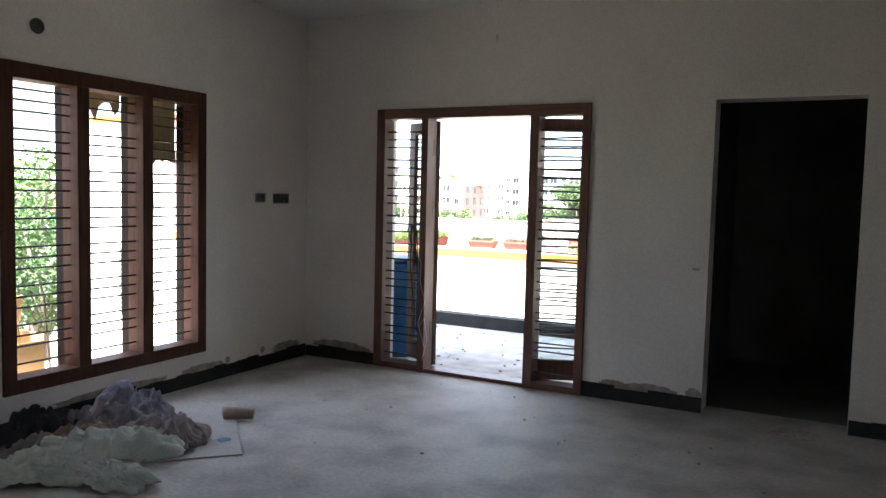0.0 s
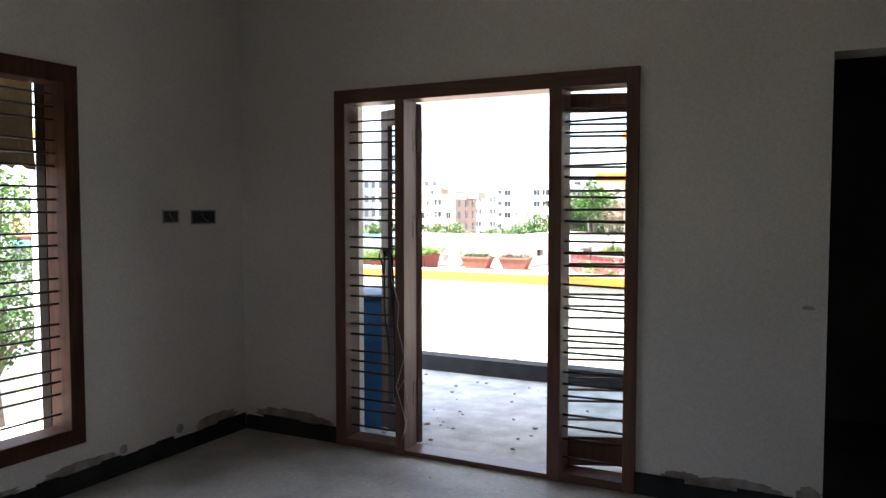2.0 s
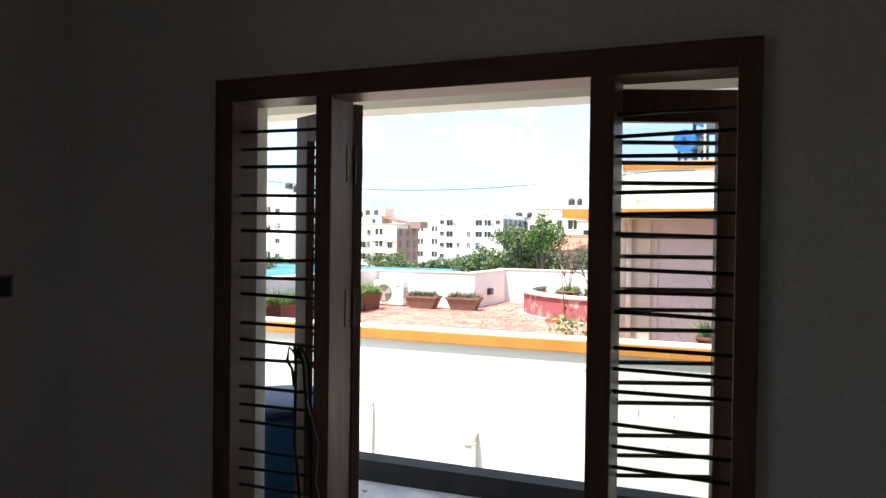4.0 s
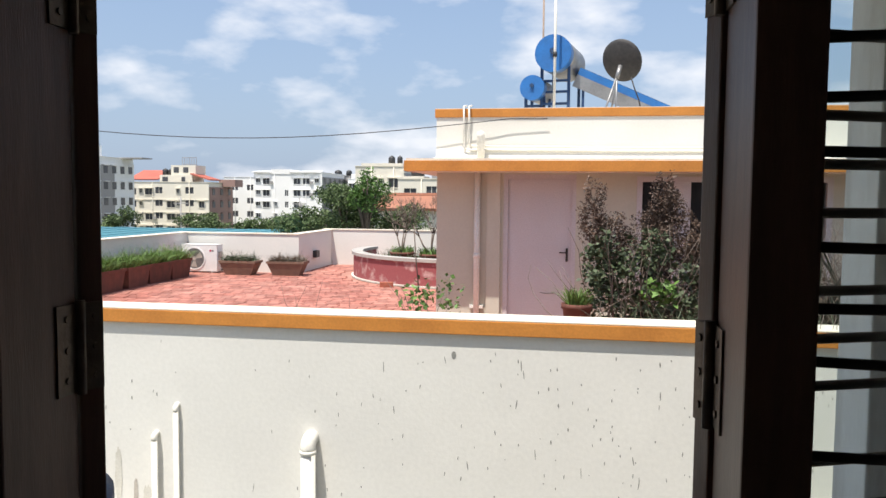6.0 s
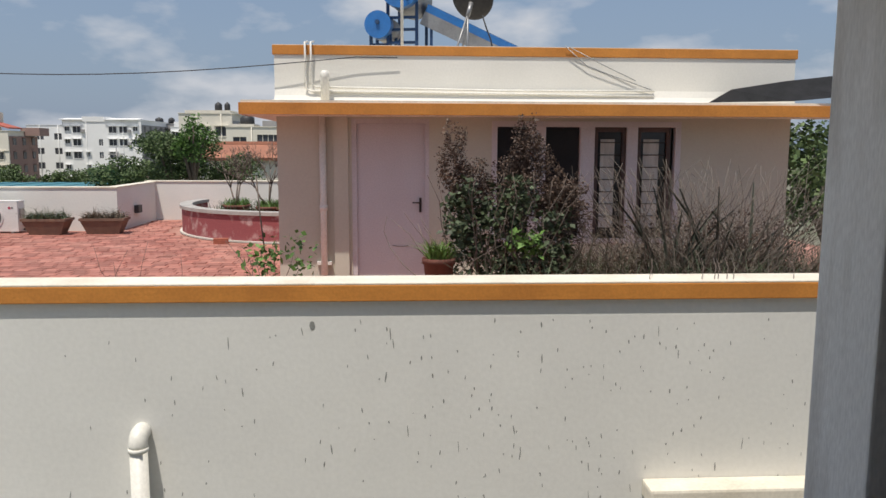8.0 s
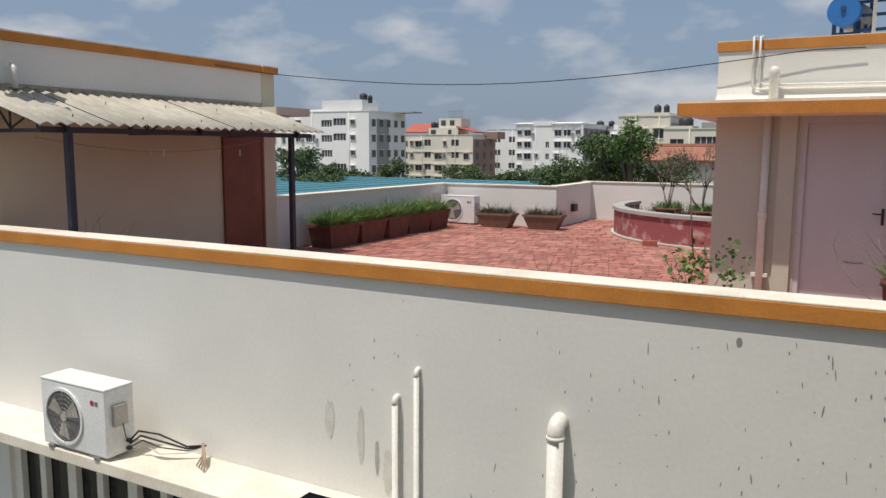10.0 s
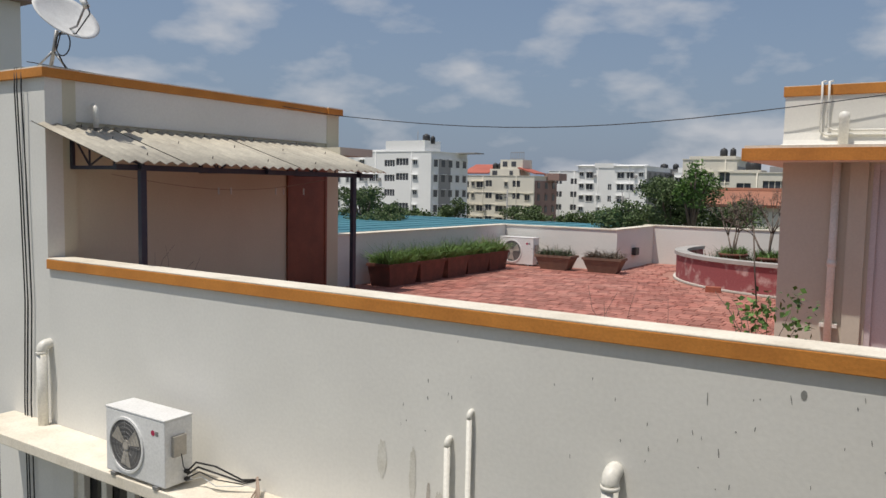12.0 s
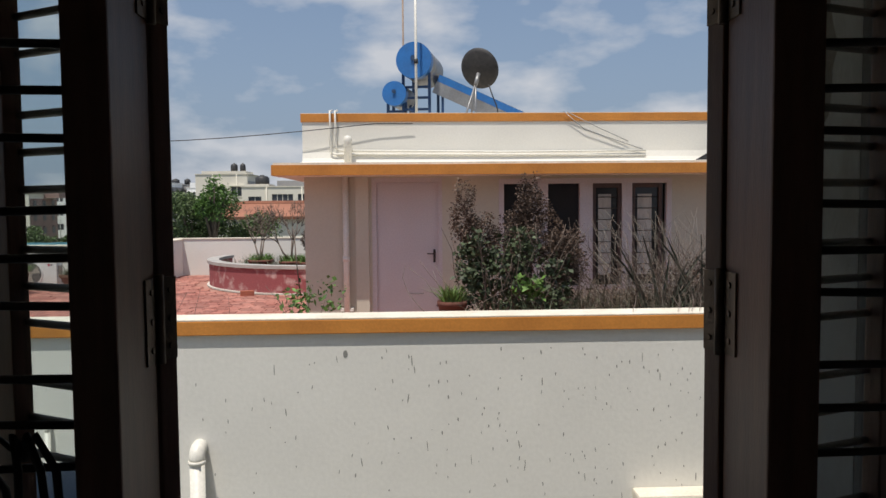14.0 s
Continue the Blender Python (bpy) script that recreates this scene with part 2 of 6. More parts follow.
M_STRAWB = mat("pale_dry_branch", (0.23, 0.2, 0.165), (0.15, 0.13, 0.105), rough=0.9, scale=10)
M_STRAW = leafy("straw", (0.15, 0.12, 0.085), (0.09, 0.075, 0.053))
M_AGAVE = leafy("grey_green_blade", (0.1, 0.115, 0.085), (0.07, 0.08, 0.06))
M_GRASS = leafy("grass_blade", (0.12, 0.2, 0.045), (0.075, 0.14, 0.03))
M_FARG = leafy("far_foliage", (0.1, 0.145, 0.05), (0.06, 0.095, 0.034))
M_CARD = mat("cardboard", (0.42, 0.29, 0.15), (0.36, 0.24, 0.12), rough=0.9, scale=5)
M_PAPER = mat("yellowed_paper", (0.5, 0.4, 0.22), (0.42, 0.33, 0.18), rough=0.9, scale=5)
M_CLB = mat("blue_grey_cloth", (0.15, 0.15, 0.19), (0.3, 0.29, 0.33), rough=0.95, scale=6, fine=90)
M_CLW = mat("pale_green_cloth", (0.68, 0.69, 0.66), (0.46, 0.53, 0.5), rough=0.95, scale=5, fine=90)
M_CLD = mat("black_cloth", (0.03, 0.03, 0.035), (0.05, 0.05, 0.06), rough=0.95, scale=6, fine=90)
M_CLM = mat("mauve_cloth", (0.2, 0.165, 0.17), (0.31, 0.265, 0.27), rough=0.95, scale=6, fine=90)
M_CLT = mat("tan_cloth", (0.36, 0.28, 0.22), (0.28, 0.2, 0.16), rough=0.95, scale=6, fine=90)
M_BOARD = mat("pale_board", (0.5, 0.48, 0.45), (0.4, 0.38, 0.35), rough=0.8, scale=5, fine=60)
M_PRINT = mat("faded_blue_print", (0.13, 0.18, 0.29), (0.25, 0.29, 0.36), rough=0.8, scale=14, fine=60)
M_WIREB = mat("black_cable", (0.015, 0.015, 0.016), (0.03, 0.03, 0.03), rough=0.5)
M_WIREW = mat("white_cable", (0.6, 0.6, 0.58), (0.5, 0.5, 0.48), rough=0.5)
M_NET = mat("dark_shade_net", (0.03, 0.032, 0.035), (0.05, 0.05, 0.055), rough=0.8)
M_SPOT = mat("mould_spot", (0.22, 0.22, 0.205), (0.3, 0.3, 0.28), rough=0.9)
M_RUST = mat("rust_stain", (0.55, 0.53, 0.47), (0.66, 0.65, 0.6), rough=0.9, scale=6)
M_COL = mat("grey_column_plaster", (0.82, 0.82, 0.81), (0.6, 0.58, 0.55), rough=0.8, scale=2.2, fine=40, stretch=(3, 3, 0.8), lo=0.45, hi=0.7)
M_BRICK = mat("red_brick", (0.38, 0.13, 0.08), (0.3, 0.1, 0.07), rough=0.9, scale=15)
M_LOGO = mat("crimson_badge", (0.45, 0.03, 0.09), (0.4, 0.03, 0.08), rough=0.4)
M_PINK = mat("far_pink_paint", (0.55, 0.25, 0.24), (0.48, 0.22, 0.2), rough=0.85, scale=0.15, fine=3, bump=0)


# ---- mesh helpers ----
def bm_box(bm, x0, x1, y0, y1, z0, z1, bev=0.0):
    vs = [bm.verts.new(p) for p in ((x0, y0, z0), (x1, y0, z0), (x1, y1, z0), (x0, y1, z0), (x0, y0, z1), (x1, y0, z1), (x1, y1, z1), (x0, y1, z1))]
    fs = [bm.faces.new([vs[i] for i in q]) for q in ((3, 2, 1, 0), (4, 5, 6, 7), (0, 1, 5, 4), (1, 2, 6, 5), (2, 3, 7, 6), (3, 0, 4, 7))]
    if bev:
        es = list({e for f in fs for e in f.edges})
        bmesh.ops.bevel(bm, geom=es, offset=bev, segments=2, affect="EDGES", profile=0.6)
    return bm


def box(x0, x1, y0, y1, z0, z1, bev=0.0):
    return bm_box(bmesh.new(), x0, x1, y0, y1, z0, z1, bev)


def boxes(*rows, bev=0.0):
    bm = bmesh.new()
    for r in rows:
        bm_box(bm, *r, bev=bev)
    return bm


def tube(points, r, seg=8, caps=True, r1=None, bm=None):
    """A round tube through points, tapering from r to r1."""
    bm = bm or bmesh.new()
    r1 = r if r1 is None else r1
    pts = [Vector(p) for p in points]
    rings = []
    up = None
    for i, p in enumerate(pts):
        d = (pts[min(i + 1, len(pts) - 1)] - pts[max(i - 1, 0)]).normalized()
        if up is None:
            up = d.orthogonal().normalized()
        up = (up - d * up.dot(d)).normalized()
        side = d.cross(up)
        rr = r + (r1 - r) * i / max(1, len(pts) - 1)
        rings.append([bm.verts.new(p + (up * math.cos(a) + side * math.sin(a)) * rr) for a in (2 * math.pi * k / seg for k in range(seg))])
    for a, b in zip(rings, rings[1:]):
        for k in range(seg):
            f = bm.faces.new((a[k], a[(k + 1) % seg], b[(k + 1) % seg], b[k]))
            f.smooth = True
    if caps:
        bm.faces.new(rings[0][::-1])
        bm.faces.new(rings[-1])
    return bm


def lathe(profile, seg=32, bm=None, at=(0, 0, 0)):
    """Turns (radius, z) pairs about the upright axis."""
    bm = bm or bmesh.new()
    rings = [[bm.verts.new((at[0] + r * math.cos(2 * math.pi * k / seg), at[1] + r * math.sin(2 * math.pi * k / seg), at[2] + z)) for k in range(seg)] for r, z in profile]
    for a, b in zip(rings, rings[1:]):
        for k in range(seg):
            f = bm.faces.new((a[k], a[(k + 1) % seg], b[(k + 1) % seg], b[k]))
            f.smooth = True
    bm.faces.new(rings[0][::-1])
    bm.faces.new(rings[-1])
    return bm


def moved(bm, m):
    bmesh.ops.transform(bm, matrix=m, verts=bm.verts)
    return bm


def mesh_of(name, bm, material):
    me = bpy.data.meshes.new(name)
    bmesh.ops.recalc_face_normals(bm, faces=bm.faces)
    bm.to_mesh(me)
    bm.free()
    me.materials.append(material)
    return me


ORIGIN = Vector((0, 0, 0))


def part(name, bm, material, parent, label=""):
    ob = new(name, mesh_of(name, bm, material))
    ob.parent = parent
    return tagged(ob, label)


def setting(name, bm, material, label, category):
    ob = new(name, mesh_of(name, bm, material))
    ob.location = ORIGIN
    return tagged(ob, label, category, kind="structure")


def thing(name, at, label, category, group="", rz=0, kind=""):
    ob = new(name)
    ob.empty_display_size = 0.1
    ob.matrix_basis = Matrix.Translation(ORIGIN) @ pose(*at, 0, 0, rz)
    return tagged(ob, label, category, group, kind)


def single(name, bm, material, label, category, group="", at=(0, 0, 0), kind=""):
    ob = new(name, mesh_of(name, bm, material))
    ob.location = Vector(at) + ORIGIN
    return tagged(ob, label, category, group, kind)


def raw(name, verts, faces, material):
    me = bpy.data.meshes.new(name)
    me.from_pydata(verts, [], faces)
    me.materials.append(material)
    return me


def wall_with_holes(axis, a0, a1, z0, z1, d0, d1, holes):
    """A wall along x or y with rectangular holes (a0, a1, z0, z1), cut into blocks that meet end to end."""
    bm = bmesh.new()
    cuts = sorted({a0, a1, *[h[0] for h in holes], *[h[1] for h in holes]})
    for p, q in zip(cuts, cuts[1:]):
        spans, low = [], z0
        for h in sorted((h for h in holes if h[0] <= p and h[1] >= q), key=lambda h: h[2]):
            if h[2] > low:
                spans.append((low, h[2]))
            low = h[3]
        if z1 > low:
            spans.append((low, z1))
        for s, e in spans:
            if axis == "x":
                bm_box(bm, p, q, d0, d1, s, e)
            else:
                bm_box(bm, d0, d1, p, q, s, e)
    bmesh.ops.remove_doubles(bm, verts=bm.verts, dist=1e-5)
    seen = {}
    for f in bm.faces:
        seen.setdefault(tuple(round(c, 4) for c in f.calc_center_median()), []).append(f)
    bmesh.ops.delete(bm, geom=[f for fs in seen.values() if len(fs) > 1 for f in fs], context="FACES")
    return bm


# ---- room ----
CEIL = 2.9
WN = 5.315
holes = [(-1.932, -0.135, 0.0, 2.12), (0.705, 1.59, 0.0, 2.113)]
setting("floor", box(-2.89, 4.2, -3.2, 5.53, -0.15, 0.0), M_FLOOR, "dusty grey concrete floor of the unfinished room", "floor")
setting("wall_north", wall_with_holes("x", -2.89, 4.2, 0.0, CEIL, WN, 5.53, holes), M_WALL_IN, "off-white plastered wall with a door frame and a bare doorway", "wall")
setting("wall_west", wall_with_holes("y", -3.2, WN, 0.0, CEIL, -2.89, -2.66, [(2.57, 4.11, 0.238, 2.13)]), M_WALL_IN, "off-white plastered wall with a three-part window", "wall")
# the opening is never in view; it is added to brighten the room
setting("wall_east", wall_with_holes("y", -3.2, 5.53, 0.0, CEIL, 4.2, 4.43, [(-2.7, -1.6, 0.8, 2.13)]), M_WALL_IN, "off-white plastered wall with an added unseen opening that lets in light", "wall")
setting("wall_south", box(-2.89, 4.43, -3.43, -3.2, 0.0, CEIL), M_WALL_IN, "plain off-white plastered wall", "wall")
setting("ceiling", box(-2.89, 4.43, -3.43, 5.53, CEIL, CEIL + 0.15), M_CEIL, "off-white painted concrete ceiling", "ceiling")
# side room behind the bare doorway; much of its darkness is put into the colour
setting("floor_side_room", box(0.50, 3.4, 5.53, 7.4, -0.15, 0.0), M_ROOM_DARK, "dusty concrete floor of the side room, darkened for shade", "floor")
setting("wall_side_room", boxes((0.50, 0.62, 5.53, 7.4, 0, CEIL), (3.28, 3.4, 5.53, 7.4, 0, CEIL), (0.62, 3.28, 7.28, 7.4, 0, CEIL)), M_ROOM_DARK, "plain walls of the unlit side room, darkened for shade", "wall")
setting("ceiling_side_room", box(0.50, 3.4, 5.53, 7.4, CEIL, CEIL + 0.15), M_ROOM_DARK, "ceiling of the unlit side room, darkened for shade", "ceiling")


def ragged_band(p, q, h, d, axis, seed):
    """Skirting with an uneven top edge, standing d proud of its wall."""
    rng = random.Random(seed)
    bm = bmesh.new()
    n = max(3, int((q - p) / 0.12))
    for i in range(n):
        a, b = p + (q - p) * i / n, p + (q - p) * (i + 1) / n
        hh = h + rng.uniform(-0.012, 0.012)
        if axis == "x":
            bm_box(bm, a, b, WN - d, WN - 0.001, 0.001, hh)
        else:
            bm_box(bm, -2.659, -2.66 + d, a, b, 0.001, hh)
    return bm


setting("baseboard_1", ragged_band(-2.645, -1.932, 0.1, 0.014, "x", 1), M_SKIRT, "black stone skirting with dusty top edge", "skirting")
setting("baseboard_2", ragged_band(-0.135, 0.705, 0.1, 0.014, "x", 2), M_SKIRT, "black stone skirting with dusty top edge", "skirting")
setting("baseboard_3", ragged_band(1.59, 4.2, 0.1, 0.014, "x", 3), M_SKIRT, "black stone skirting with dusty top edge", "skirting")
setting("baseboard_4", ragged_band(-3.2, 5.3, 0.1, 0.014, "y", 4), M_SKIRT, "black stone skirting with dusty top edge", "skirting")


def blotch(cx, cz, w, h, axis, depth, seed, material, name, label, floor_cut=None):
    """A thin stain with a ragged outline on a wall."""
    rng = random.Random(seed)
    n = 40
    pts = []
    for i in range(n):
        a = 2 * math.pi * i / n
        k = rng.uniform(0.78, 1.0)
        u, z = cx + math.cos(a) * w * k, cz + math.sin(a) * h * k
        pts.append((u, max(z, floor_cut) if floor_cut is not None else z))
    bm = bmesh.new()
    vs = [bm.verts.new((u, depth, z) if axis == "x" else (depth, u, z)) for u, z in pts]
    c = bm.verts.new((cx, depth, cz) if axis == "x" else (depth, cx, cz))
    for i in range(n):
        bm.faces.new((vs[i], vs[(i + 1) % n], c))
    ob = new(name, mesh_of(name, bm, material))
    ob.location = ORIGIN
    return tagged(ob, label, "stain", kind="structure")


for i, (u, z, w, h) in enumerate(((-2.3, 0.12, 0.3, 0.05), (-2.05, 0.1, 0.1, 0.04), (0.1, 0.11, 0.12, 0.04), (0.35, 0.11, 0.2, 0.05), (0.65, 0.11, 0.06, 0.06))):
    blotch(u, z, w, h, "x", WN - 0.0025, 20 + i, M_DAMP, "trim_stain", "grey-brown damp stain above the skirting", 0.05)
for i, (u, z, w, h) in enumerate(((5.05, 0.12, 0.2, 0.05), (4.75, 0.14, 0.03, 0.03), (4.35, 0.13, 0.03, 0.03), (4.1, 0.11, 0.25, 0.04), (3.3, 0.11, 0.5, 0.04))):
    blotch(u, z, w, h, "y", -2.6575, 40 + i, M_DAMP, "trim_stain", "grey-brown damp stain above the skirting", 0.05)
blotch(0.63, 0.98, 0.03, 0.012, "x", WN - 0.0025, 61, M_GRIME, "trim_stain", "small scuff on the plaster")


# ---- open switch boxes and wall hole ----
def switch_box(y, z, w, h):
    t = thing("switch_box", (-2.66, y, z), "empty metal electrical box set in the plaster wall", "switch box", "switch boxes on the wall")
    part("box_rim", boxes((0.0005, 0.006, -w / 2, w / 2, h / 2 - 0.008, h / 2), (0.0005, 0.006, -w / 2, w / 2, -h / 2, -h / 2 + 0.008), (0.0005, 0.006, -w / 2, -w / 2 + 0.008, -h / 2 + 0.008, h / 2 - 0.008), (0.0005, 0.006, w / 2 - 0.008, w / 2, -h / 2 + 0.008, h / 2 - 0.008)), M_GREY, t)
    # the back lies flat on the wall; its dark colour carries the recess's shade
    part("box_back", box(0.0005, 0.002, -w / 2 + 0.008, w / 2 - 0.008, -h / 2 + 0.008, h / 2 - 0.008), M_DARK, t, "flat back of the box, coloured dark for the shade of a recess")
    part("cable_end", tube([(0.003, -w * 0.1, h * 0.3), (0.012, 0, -0.01), (0.006, w * 0.2, -h * 0.3)], 0.003, 6), M_CLT, t, "short loose cable end")
    return t


switch_box(4.71, 1.38, 0.12, 0.075)
switch_box(4.965, 1.375, 0.2, 0.085)
# no hole is cut here; the shade inside it is the disc's dark colour
hole = thing("pipe_hole", (-2.66, 2.81, 2.35), "dark disc on the plaster wall, coloured like a shaded pipe hole", "wall hole")
part("hole_disc", moved(tube([(0, 0, 0), (0.004, 0, 0)], 0.045, 16), Matrix.Identity(4)), M_DARK, hole)
hook = thing("ceiling_fan_hook", (-0.89, WN, 2.62), "small wall light outlet with a loose wire stub", "wire outlet")
part("outlet_disc", tube([(0, -0.001, 0), (0, -0.008, 0)], 0.03, 14), M_WALL_IN, hook)
part("wire_stub", tube([(0, -0.006, 0), (0.02, -0.05, 0.02), (0.03, -0.07, 0.0)], 0.006, 6), M_GRIME, hook)


# ---- french door frame with side grilles ----
X0, X1 = -1.932, -0.135
PL0, PL1, PR0, PR1 = -1.515, -1.455, -0.595, -0.525
FY0, FY1 = 5.29, 5.44


def bar_heights(top, low):
    zs, z = [], top
    while z > low:
        zs += [z, z - 0.063, z - 0.126]
        z -= 0.228
    return [h for h in zs if h > low]


door = thing("door_1", ((X0 + X1) / 2, FY0, 0), "dark teak french door frame with steel bar grilles beside the opening", "door", kind="structure")
CX = (X0 + X1) / 2
part("jamb", box(X0 - CX, X0 + 0.075 - CX, 0, FY1 - FY0, 0.0, 2.12, 0.004), M_FRAME, door)
part("jamb", box(X1 - 0.062 - CX, X1 - CX, 0, FY1 - FY0, 0.0, 2.12, 0.004), M_FRAME, door)
part("post", box(PL0 - CX, PL1 - CX, 0, FY1 - FY0, 0.0, 2.04, 0.004), M_FRAME, door)
part("post", box(PR0 - CX, PR1 - CX, 0, FY1 - FY0, 0.0, 2.04, 0.004), M_FRAME, door)
part("head", box(X0 + 0.075 - CX, X1 - 0.062 - CX, 0, FY1 - FY0, 2.04, 2.12, 0.003), M_FRAME_H, door)
for a, b in ((X0 + 0.075, PL0), (PR1, X1 - 0.062)):
    part("sill_rail", box(a - CX, b - CX, 0.0, FY1 - FY0, 0.002, 0.05, 0.003), M_FRAME_H, door)
part("threshold", box(PL1 - CX, PR0 - CX, 0.005, FY1 - FY0, 0.001, 0.03, 0.003), M_FRAME_H, door)
rng = random.Random(5)
for x, s in ((PL1, 1), (PR0, -1)):
    for z in (0.285, 1.26, 1.76):
        hp = part("hinge_plate", box(min(x, x + s * 0.003) - CX, max(x, x + s * 0.003) - CX, FY1 - FY0 - 0.045, FY1 - FY0 - 0.004, z, z + 0.125), M_STEEL, door, "worn brass-toned hinge plate with screws")
        for k in (0.02, 0.062, 0.105):
            part("screw", tube([(x + s * 0.003 - CX, FY1 - FY0 - 0.025, z + k), (x + s * 0.0055 - CX, FY1 - FY0 - 0.025, z + k)], 0.005, 8), M_STEEL, hp)
for a, b in ((X0 + 0.07, PL0 + 0.005), (PR1 - 0.005, X1 - 0.057)):
    for z in bar_heights(1.94, 0.1):
        dz = rng.uniform(-0.004, 0.004)
        part("grille_bar", tube([(a - CX, 0.062, z + dz), (b - CX, 0.062, z - dz)], 0.0062, 8), M_BAR, door)


def leaf(hx, ang, w, flip):
    """A glazed door leaf with its own bars; it hangs on the outer edge of a post and is folded back."""
    t = thing("door_leaf", (hx, 5.457, 0.035), "dark teak glazed door leaf with steel bars, folded open outside", "door leaf", "leaves of the french door", rz=ang)
    s, st, mt, T = flip, 0.052, 0.088, 0.035
    H = 2.0
    def bx(x0, x1, z0, z1, y0=-T / 2, y1=T / 2, bev=0.003):
        return box(min(s * x0, s * x1), max(s * x0, s * x1), y0, y1, z0, z1, bev)
    part("hinge_stile", bx(0.0, st, 0, H), M_LEAF, t)
    part("meeting_stile", bx(w - mt, w, 0, H), M_LEAF, t)
    part("top_rail", bx(st, w - mt, H - 0.1, H), M_LEAF, t)
    part("bottom_rail", bx(st, w - mt, 0, 0.16), M_LEAF, t)
    pane = part("pane", bx(st - 0.005, w - mt + 0.005, 0.155, H - 0.095, 0.002, 0.005, 0), M_GLASS, t, "clear glass pane")
    pane.visible_shadow = False
    for z in bar_heights(1.84, 0.2):
        part("leaf_bar", tube([(s * (st - 0.004), 0.0125, z), (s * (w - mt + 0.004), 0.0125, z)], 0.007, 8), M_LBAR, t)
    for z in (0.25, 1.225, 1.725):
        h = part("hinge", box(min(s * 0.0, s * -0.003), max(s * 0.0, s * -0.003), -T / 2 + 0.002, T / 2 - 0.002, z, z + 0.125), M_STEEL, t, "worn brass-toned butt hinge plate")
        part("knuckle", tube([(s * -0.003, -T / 2, z - 0.004), (s * -0.003, -T / 2, z + 0.129)], 0.007, 8), M_STEEL, h)
        for k in (0.02, 0.062, 0.105):
            part("screw", tube([(s * -0.003, 0.004, z + k), (s * -0.0055, 0.004, z + k)], 0.005, 8), M_STEEL, h)
    return t


leaf(-1.443, -28.8, 0.43, -1)
leaf(-0.607, 21.5, 0.455, 1)

wires = thing("cable_bundle", (-1.60, 5.335, 1.17), "bundle of loose dark cables tied to the grille", "cables")
for i, (dx, ln) in enumerate(((-0.035, 0.12), (0.0, 0.62), (0.03, 0.85), (0.05, 0.4))):
    r2 = random.Random(i)
    part("cable", tube([(0, 0, -0.02), (dx * 0.6, -0.03, 0.02), (dx, -0.02, -0.03), (dx * 1.2 + r2.uniform(-.02, .02), 0.0, -ln * 0.5), (dx + r2.uniform(-.03, .03), 0.0, -ln)], 0.006, 6), M_WIREB, wires)
wirew = thing("white_wire", (-1.49, 5.28, 1.0), "thin white twisted wire hanging on the door post", "wire")
part("wire", tube([(-0.04, 0, 0.02), (0.01, -0.006, -0.12), (0.0, -0.004, -0.25), (0.05, -0.01, -0.42), (-0.01, -0.005, -0.6), (0.06, -0.01, -0.8), (0.03, -0.006, -0.9)], 0.002, 5), M_WIREW, wirew)
part("wire", tube([(0.0, 0, -0.62), (0.05, -0.012, -0.55), (0.08, -0.012, -0.72), (0.05, -0.008, -0.86)], 0.002, 5), M_WIREW, wirew)

# ---- west window ----
WY0, WY1, WZ0, WZ1 = 2.57, 4.11, 0.238, 2.13
win = thing("window_1", (-2.66, (WY0 + WY1) / 2, WZ0), "dark teak three-part window frame with steel bars, shutters open", "window", kind="structure")
WC = (WY0 + WY1) / 2
HH = WZ1 - WZ0
part("window_frame", boxes((-0.13, 0.02, WY0 - WC, WY0 + 0.08 - WC, 0, HH), (-0.13, 0.02, WY1 - 0.08 - WC, WY1 - WC, 0, HH), (-0.13, 0.02, WY0 + 0.08 - WC, WY1 - 0.08 - WC, HH - 0.09, HH), (-0.13, 0.02, WY0 + 0.08 - WC, WY1 - 0.08 - WC, 0, 0.085), bev=0.004), M_WINF, win)
pw = (WY1 - WY0 - 0.16 - 2 * 0.085) / 3
ys = [WY0 + 0.08 + i * (pw + 0.085) for i in range(3)]
for y in ys[1:]:
    part("mullion", box(-0.13, 0.018, y - 0.085 - WC, y - WC, 0.085, HH - 0.09, 0.004), M_WINF, win)
# near-black upright strips behind the frame, one at the end of each pane
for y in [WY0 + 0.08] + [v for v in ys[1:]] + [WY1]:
    part("reveal_strip", box(-0.2, -0.1305, y - 0.083 - WC, y - 0.002 - WC, 0.003, HH - 0.004, 0.003), M_STRIP, win, "near-black strip on the outer part of the window reveal")
for y in ys:
    for z in bar_heights(HH - 0.14, 0.12):
        part("grille_bar", tube([(-0.06, y - 0.004 - WC, z), (-0.06, y + pw + 0.004 - WC, z)], 0.0062, 8), M_BAR, win)
part("window_sill", box(-0.62, -0.232, WY0 - 0.1 - WC, WY1 + 0.1 - WC, -0.08, 0.0, 0.004), M_OUT2, win, "plastered outer sill ledge")
# slab out of view, added to keep direct sun off the window jambs
setting("trim_added_sunshade", box(-3.2, -2.892, 2.2, 4.5, 2.24, 2.34), M_OUT2, "unseen concrete slab added over the window to shade its jambs", "sunshade")
cb = thing("cardboard_box", (-3.05, 2.86, WZ0), "torn brown cardboard box standing on the outer window sill", "box")
part("box_side", boxes((-0.15, 0.09, -0.18, -0.174, 0, 0.26), (-0.15, 0.09, 0.174, 0.18, 0, 0.26), (-0.15, -0.144, -0.174, 0.174, 0, 0.26), (0.084, 0.09, -0.174, 0.174, 0, 0.22)), M_CARD, cb)
